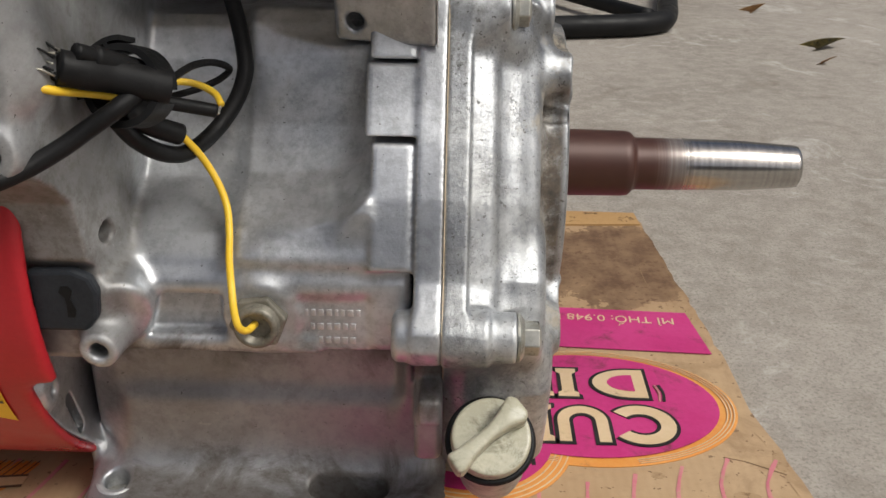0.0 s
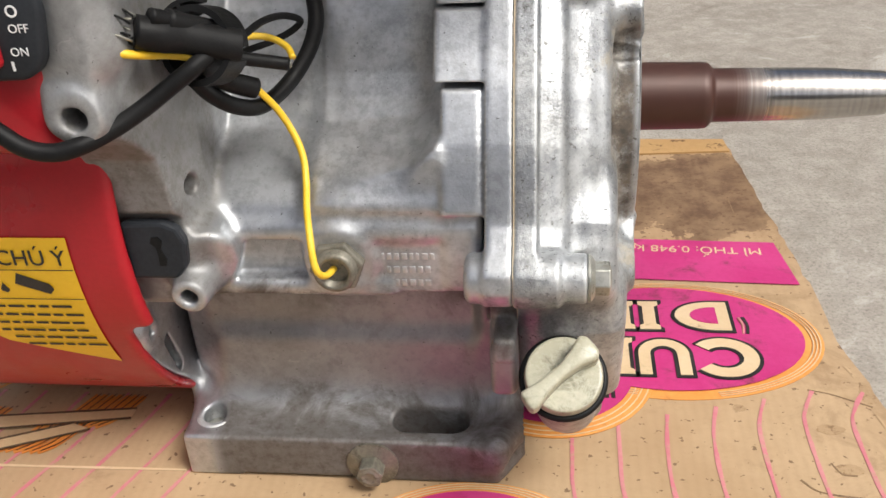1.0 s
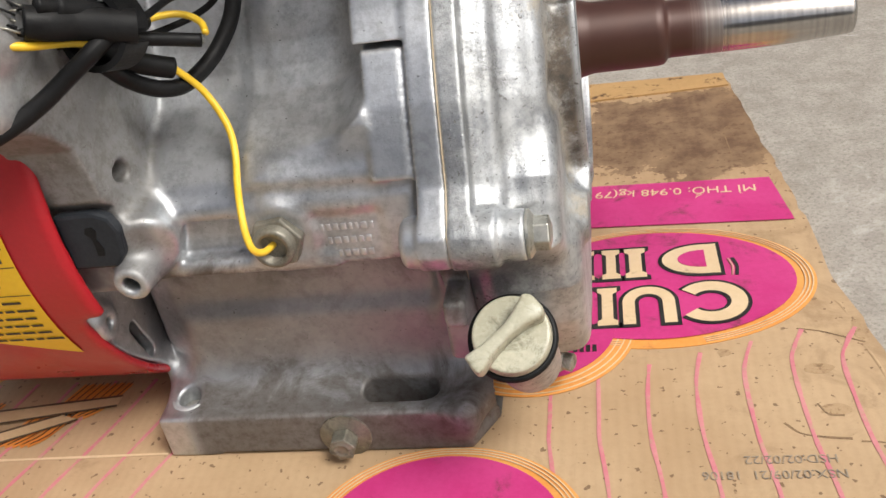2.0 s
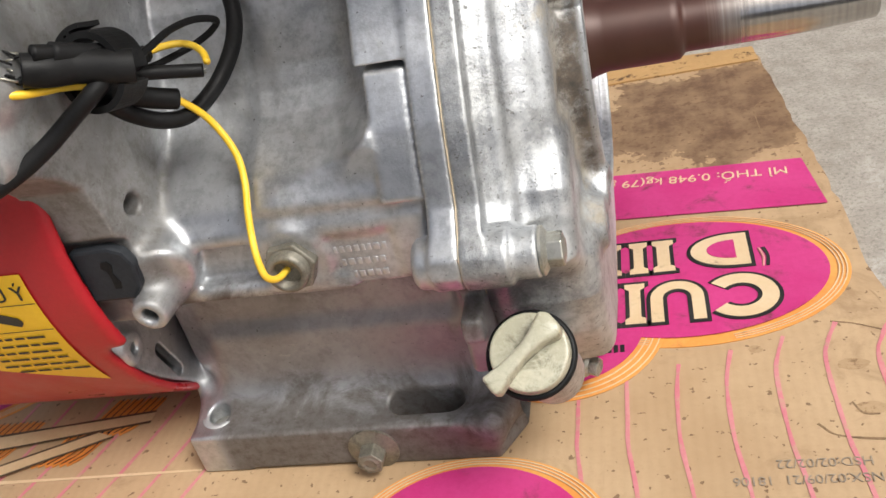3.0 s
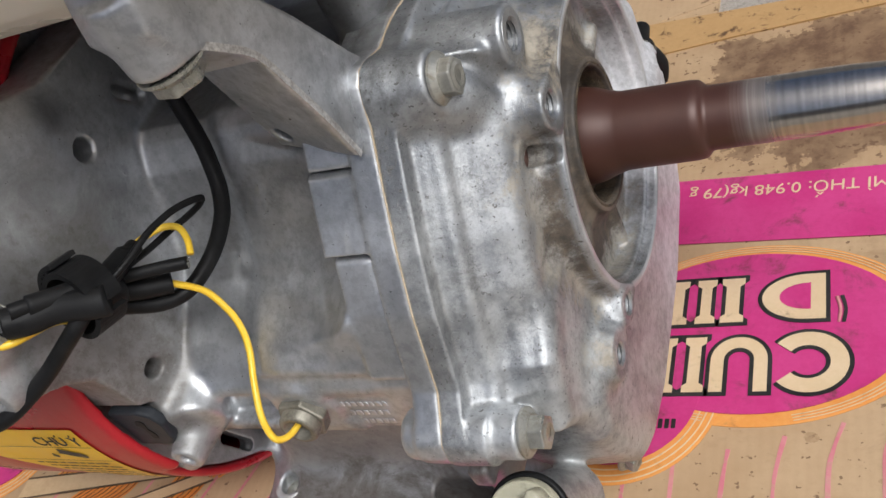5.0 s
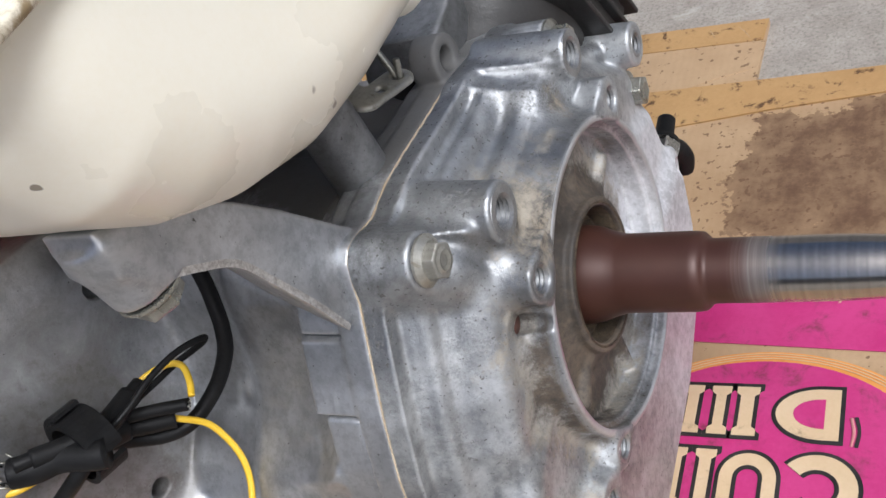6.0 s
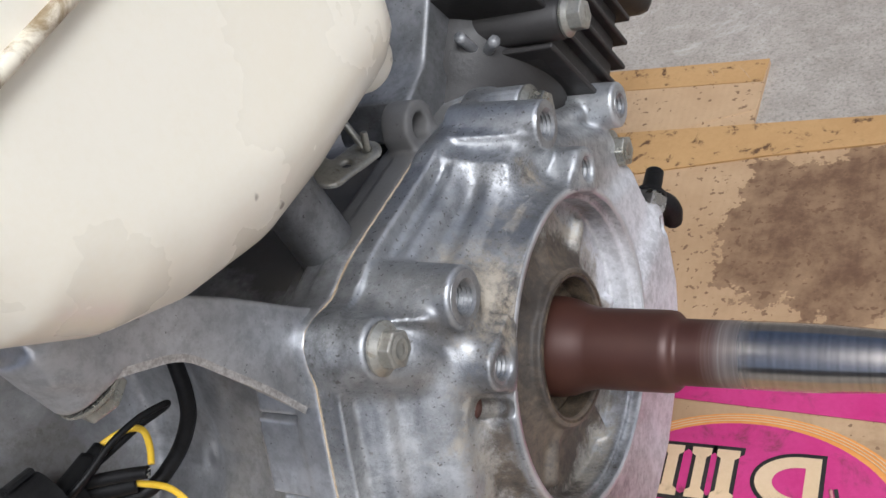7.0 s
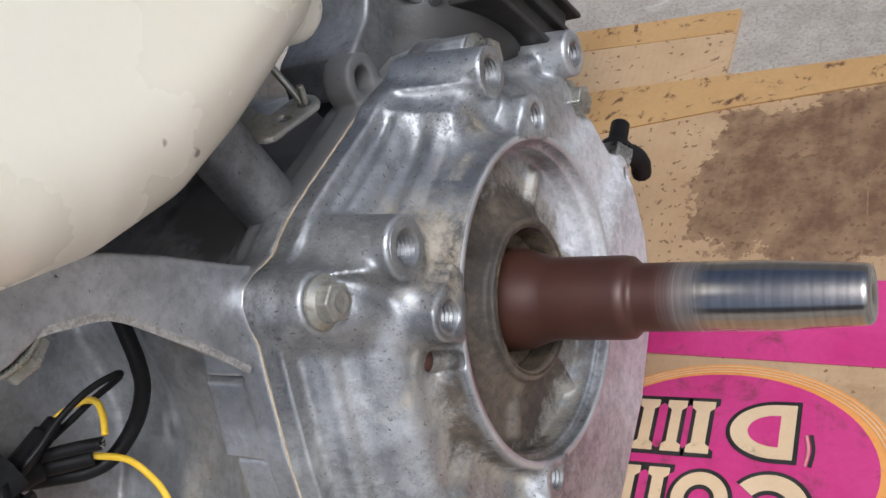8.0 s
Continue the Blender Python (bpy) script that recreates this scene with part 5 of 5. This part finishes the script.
# red fan cover
fan = Casting((-0.262, 0.268, -0.002), (-0.110, 0.590, 0.290), 0.0013)
fan.join(fan.rod((-0.255, AY, 0.1340), (-0.1275, AY, 0.1340), 0.1345, None, 0.004))
fan.join(fan.block((-0.215, 0.2840, 0.176), (-0.1245, 0.312, 0.285), 0.006), 0.014)
fan.cut(fan.rod((-0.235, AY, 0.1340), (-0.10, AY, 0.1340), 0.1304, None, 0.0005), 0.001)
fan.cut(fan.block((-0.1380, 0.25, 0.0), (-0.05, 0.44, 0.0920), 0.006), 0.003)
fan.cut(fan.block((-0.4, 0.1, -0.1), (0.1, 0.8, 0.0012), 0.0))
fan_cover = part_mesh("fan_cover", fan.mesh("fan_cover"), RED, engine, "scuffed red painted fan cover")


def on_drum(x, z, lift):
    return Vector((x, AY - math.sqrt((0.1345 + lift) ** 2 - (z - 0.134) ** 2), z))


def drum_patch(outline, lift, n=14):
    """A sticker bent round the drum: rows of points between the outline's two sides."""
    zs = [p[1] for p in outline]
    bm = bmesh.new()
    rows = []
    for i in range(n + 1):
        z = min(zs) + (max(zs) - min(zs)) * i / n
        z = min(max(z, min(zs) + 1e-6), max(zs) - 1e-6)
        cuts = []
        for (ax, az), (bx, bz) in zip(outline, outline[1:] + outline[:1]):
            if (az > z) != (bz > z):
                cuts.append(ax + (bx - ax) * (z - az) / (bz - az))
        rows.append([bm.verts.new(on_drum(x, z, lift)) for x in (min(cuts), max(cuts))])
    for a, b in zip(rows, rows[1:]):
        bm.faces.new((a[0], a[1], b[1], b[0]))
    return bm


label = part("warning_label", drum_patch([(-0.1480, 0.1365), (-0.228, 0.1365), (-0.228, 0.118), (-0.190, 0.0840), (-0.1490, 0.0700)], 0.0006), LABEL_YELLOW, fan_cover, "yellow warning sticker")
for z0, z1, xa, xb in ((0.1226, 0.1230, -0.225, -0.1485), (0.1088, 0.1092, -0.216, -0.1488)):
    part("rule", drum_patch([(xa, z0), (xb, z0), (xb, z1), (xa, z1)], 0.0010, 2), INK, label)
me = text("title", "CHÚ Ý", 0.0092, Matrix.Identity(4), INK, label)
me.data.transform(Matrix.Translation((-0.1775, AY - 0.1356, 0.1252)) @ pose(0, 0, 0, 90))
bottle = [(-0.1715, 0.1215), (-0.1600, 0.1165), (-0.1585, 0.1140), (-0.1610, 0.1115), (-0.1735, 0.1165)]
part("pictogram", drum_patch(bottle, 0.0010, 10), INK, label)
part("pictogram", drum_patch([(-0.1785, 0.1170), (-0.1765, 0.1135), (-0.1780, 0.1120), (-0.1805, 0.1135)], 0.0010, 8), INK, label)
random.seed(8)
for k in range(6):
    z = 0.1045 - 0.0045 * k
    x = -0.200 + 0.0035 * k
    while x < -0.156 + 0.001 * k:
        w = random.uniform(0.003, 0.008)
        part("print_bar", drum_patch([(x, z), (x + w, z), (x + w, z + 0.0013), (x, z + 0.0013)], 0.0010, 2), INK, label)
        x += w + 0.0012
switch = part("stop_switch", prism([(-0.160, 0.2030), (-0.1300, 0.2036), (-0.1255, 0.2058), (-0.1228, 0.2095), (-0.1195, 0.2240), (-0.1205, 0.2330), (-0.128, 0.2380), (-0.160, 0.2380)],
                                    Matrix.Translation((0, 0.2850, 0)) @ pose(0, 0, 0, 90), 0.0065, 0.0016), PLASTIC, fan_cover, "black engine switch housing")
part("rocker", box((-0.157, 0.2745, 0.2080), (-0.1345, 0.29, 0.2330), 0.002), RED, switch, "red rocker")
for body, x, z in (("OFF", -0.1303, 0.2184), ("ON", -0.1316, 0.2115)):
    ob = text("switch_text", body, 0.0037, pose(x, 0.2783, z, 90), WHITE_INK, switch)
part("switch_text", prism(arc_band(0, 0, 0.0012, 0.0018, 0, 360, 24), pose(-0.1278, 0.2784, 0.2247, 90), 0.0002), WHITE_INK, switch, smooth=False)
part("switch_text", prism([(-0.0004, 0), (0.0004, 0), (0.0004, 0.0029), (-0.0004, 0.0029)], pose(-0.1318, 0.2784, 0.2070, 90), 0.0002), WHITE_INK, switch, smooth=False)

# dark rubber tab beside the drum
tab = prism([(-0.1295, -0.0115), (-0.1300, 0.0115), (-0.1140, 0.0120), (-0.1085, 0.0095), (-0.1060, 0.0035), (-0.1075, -0.0065), (-0.1120, -0.0115)], Matrix.Translation((0, 0.3145, 0.1272)) @ pose(0, 0, 0, 90), 0.0050, 0.0014)
tab_ob = part("rubber_tab", tab, PLASTIC, engine, "dark grey rubber blanking tab", smooth=False)
part("tab_slot", prism([(-0.1195, 0.0040), (-0.1185, 0.0062), (-0.1160, 0.0066), (-0.1146, 0.0046), (-0.1158, 0.0012), (-0.1142, -0.0030), (-0.1150, -0.0056), (-0.1176, -0.0056), (-0.1172, -0.0010), (-0.1176, 0.0022)], Matrix.Translation((0, 0.3096, 0.1272)) @ pose(0, 0, 0, 90), 0.0004), RUBBER, tab_ob, smooth=False)

# wiring
part("loop_cable", tube([(-0.0900, 0.4080, 0.272), (-0.0842, 0.4023, 0.2555), (-0.0787, 0.3960, 0.2400), (-0.0732, 0.3893, 0.2247), (-0.0680, 0.3820, 0.2100), (-0.0650, 0.3755, 0.2005), (-0.0640, 0.3705, 0.1930), (-0.0668, 0.3655, 0.1840),
                         (-0.0733, 0.3564, 0.1748), (-0.0804, 0.3440, 0.1706), (-0.0868, 0.3355, 0.1732), (-0.0930, 0.3290, 0.1800), (-0.0960, 0.3220, 0.1890)], 0.0031, 14), RUBBER, engine, "thick black cable loop")
part("thin_cable", tube([(-0.0830, 0.3200, 0.2005), (-0.0785, 0.3300, 0.2012), (-0.0752, 0.3427, 0.2022), (-0.0714, 0.3550, 0.2005), (-0.0682, 0.3645, 0.1960), (-0.0720, 0.3655, 0.1920), (-0.0790, 0.3630, 0.1890), (-0.0850, 0.3580, 0.1880), (-0.0890, 0.3480, 0.1890), (-0.0900, 0.3380, 0.1920)], 0.0013, 10), RUBBER, engine, "thin black wire loop")
part("hanging_cable", tube([(-0.0800, 0.312, 0.2040), (-0.0866, 0.303, 0.1992), (-0.0946, 0.299, 0.1939), (-0.1032, 0.294, 0.1883), (-0.1115, 0.288, 0.1841), (-0.1193, 0.281, 0.1817), (-0.1269, 0.278, 0.1808),
                            (-0.1345, 0.276, 0.1833), (-0.1414, 0.275, 0.1894), (-0.1499, 0.275, 0.1974), (-0.160, 0.275, 0.207)], 0.0030, 14), RUBBER, engine, "braided black cable")
part("yellow_wire", tube([(-0.0830, 0.3380, 0.1805), (-0.0805, 0.3400, 0.1780), (-0.0752, 0.3440, 0.1685), (-0.0700, 0.3424, 0.1595), (-0.0668, 0.3392, 0.1520), (-0.0653, 0.3340, 0.1445), (-0.0638, 0.3250, 0.1372), (-0.0614, 0.3160, 0.1300), (-0.0601, 0.3120, 0.1232), (-0.0588, 0.3115, 0.1178), (-0.0570, 0.3165, 0.1140), (-0.0550, 0.3270, 0.1130)], 0.00135, 12), YELLOW, engine, "yellow wire")
part("yellow_stub", tube([(-0.0920, 0.3420, 0.1945), (-0.0870, 0.3490, 0.1945), (-0.0815, 0.3540, 0.1935), (-0.0760, 0.3545, 0.1920), (-0.0700, 0.3495, 0.1905), (-0.0668, 0.3440, 0.1885)], 0.0013, 10), YELLOW, engine, "cut yellow wire")
part("black_stub", tube([(-0.0930, 0.3260, 0.1960), (-0.0860, 0.3315, 0.1930), (-0.0770, 0.3370, 0.1898), (-0.0680, 0.3415, 0.1868)], 0.0024, 12), RUBBER, engine, "cut black cable end")
part("taped_stub", tube([(-0.0940, 0.3270, 0.1900), (-0.0880, 0.3335, 0.1835), (-0.0810, 0.3400, 0.1785)], 0.0038, 12), RUBBER, engine, "taped black cable end")
part("sheath", tube([(-0.0740, 0.3120, 0.2030), (-0.0777, 0.3100, 0.2042), (-0.0887, 0.3060, 0.2079), (-0.0945, 0.3000, 0.2104), (-0.1005, 0.2960, 0.2129)], 0.0054, 16), RUBBER, engine, "frayed black cable sheath")
random.seed(21)
for k in range(16):
    a = 2 * math.pi * k / 16
    p = Vector((-0.1000, 0.2962 + 0.0046 * math.cos(a), 0.2129 + 0.0046 * math.sin(a)))
    q = p + Vector((random.uniform(-0.006, -0.003), random.uniform(-0.003, 0.002), random.uniform(-0.001, 0.004)))
    part("strand", tube([p, (p + q) / 2 + Vector((0, random.uniform(-0.001, 0.001), 0.0006)), q], 0.0004, 5, 3), ZINC if k % 2 else RUBBER, engine)
for k in range(6):
    p = Vector((-0.0682, 0.3410, 0.1868)) + Vector((0, random.uniform(-0.0016, 0.0016), random.uniform(-0.0016, 0.0016)))
    q = p + Vector((0.0018, random.uniform(-0.001, 0.001), random.uniform(-0.001, 0.001)))
    part("strand", tube([p, (p + q) / 2, q], 0.0003, 5, 3), ZINC, engine)
part("yellow_lead", tube([(-0.0860, 0.3060, 0.2010), (-0.0946, 0.304, 0.2028), (-0.1015, 0.293, 0.2066), (-0.1083, 0.289, 0.2097), (-0.1141, 0.286, 0.2140), (-0.1183, 0.286, 0.2190), (-0.1210, 0.286, 0.2246), (-0.1225, 0.293, 0.236)], 0.0014, 10), YELLOW, engine, "yellow wire")
part("black_lead", tube([(-0.0990, 0.3015, 0.2090), (-0.1029, 0.294, 0.2104), (-0.1101, 0.289, 0.2120), (-0.1158, 0.285, 0.2160), (-0.1209, 0.285, 0.2211), (-0.1229, 0.285, 0.2258), (-0.1245, 0.293, 0.238)], 0.0014, 10), RUBBER, engine, "black wire")
# ratchet clamp round the bundle
hoop_m = Matrix.Translation((-0.0880, 0.3092, 0.2040)) @ frame_of(Vector((-0.15, -0.94, 0.30)))


def band_of(start, end, r, thick, z0, z1, steps):
    """A flat strap bent round the hoop's axis."""
    b = bmesh.new()
    rings = []
    for k in range(steps + 1):
        a = radians(start + (end - start) * k / steps)
        d = Vector((math.cos(a), math.sin(a), 0))
        rings.append([b.verts.new(hoop_m @ (d * (r + dr) + Vector((0, 0, dz)))) for dr, dz in ((0, z0), (thick, z0), (thick, z1), (0, z1))])
    for p, q in zip(rings, rings[1:]):
        for k in range(4):
            b.faces.new((p[k], p[(k + 1) % 4], q[(k + 1) % 4], q[k]))
    b.faces.new(rings[0][::-1])
    b.faces.new(rings[-1])
    bmesh.ops.recalc_face_normals(b, faces=b.faces)
    return b


clamp = part("cable_clamp", band_of(0, 340, 0.0108, 0.0022, -0.0120, 0.0, 40), RUBBER, engine, "black plastic ratchet cable clamp", smooth=False)
part("ratchet_leaf", band_of(95, 200, 0.0140, 0.0016, -0.0110, -0.0006, 14), RUBBER, clamp, smooth=False)
for k in range(6):
    part("ratchet_tooth", band_of(112 + 12 * k, 118 + 12 * k, 0.0131, 0.0010, -0.0110, -0.0006, 2), RUBBER, clamp, smooth=False)
part("wire_sleeve", joined(tube([(-0.0880, 0.3160, 0.2010), (-0.0870, 0.3270, 0.1990), (-0.0880, 0.3380, 0.1965)], 0.0044, 12, 6), tube([(-0.0880, 0.3370, 0.1966), (-0.0885, 0.3440, 0.1950)], 0.0032, 10, 3)), RUBBER, engine, "black heat-shrunk wire sleeve")
part("wire_sleeve", joined(tube([(-0.0800, 0.3190, 0.2050), (-0.0868, 0.3085, 0.2105), (-0.0920, 0.3010, 0.2150)], 0.0036, 12, 6), tube([(-0.0912, 0.3022, 0.2143), (-0.0930, 0.2998, 0.2157), (-0.0952, 0.2970, 0.2172)], 0.0027, 10, 4)), RUBBER, engine, "black heat-shrunk wire sleeve")
part("tape_wrap", tube([(-0.0950, 0.3150, 0.1990), (-0.0925, 0.3220, 0.1945), (-0.0900, 0.3290, 0.1905)], 0.0060, 14, 8), RUBBER, engine, "black tape round the wires")
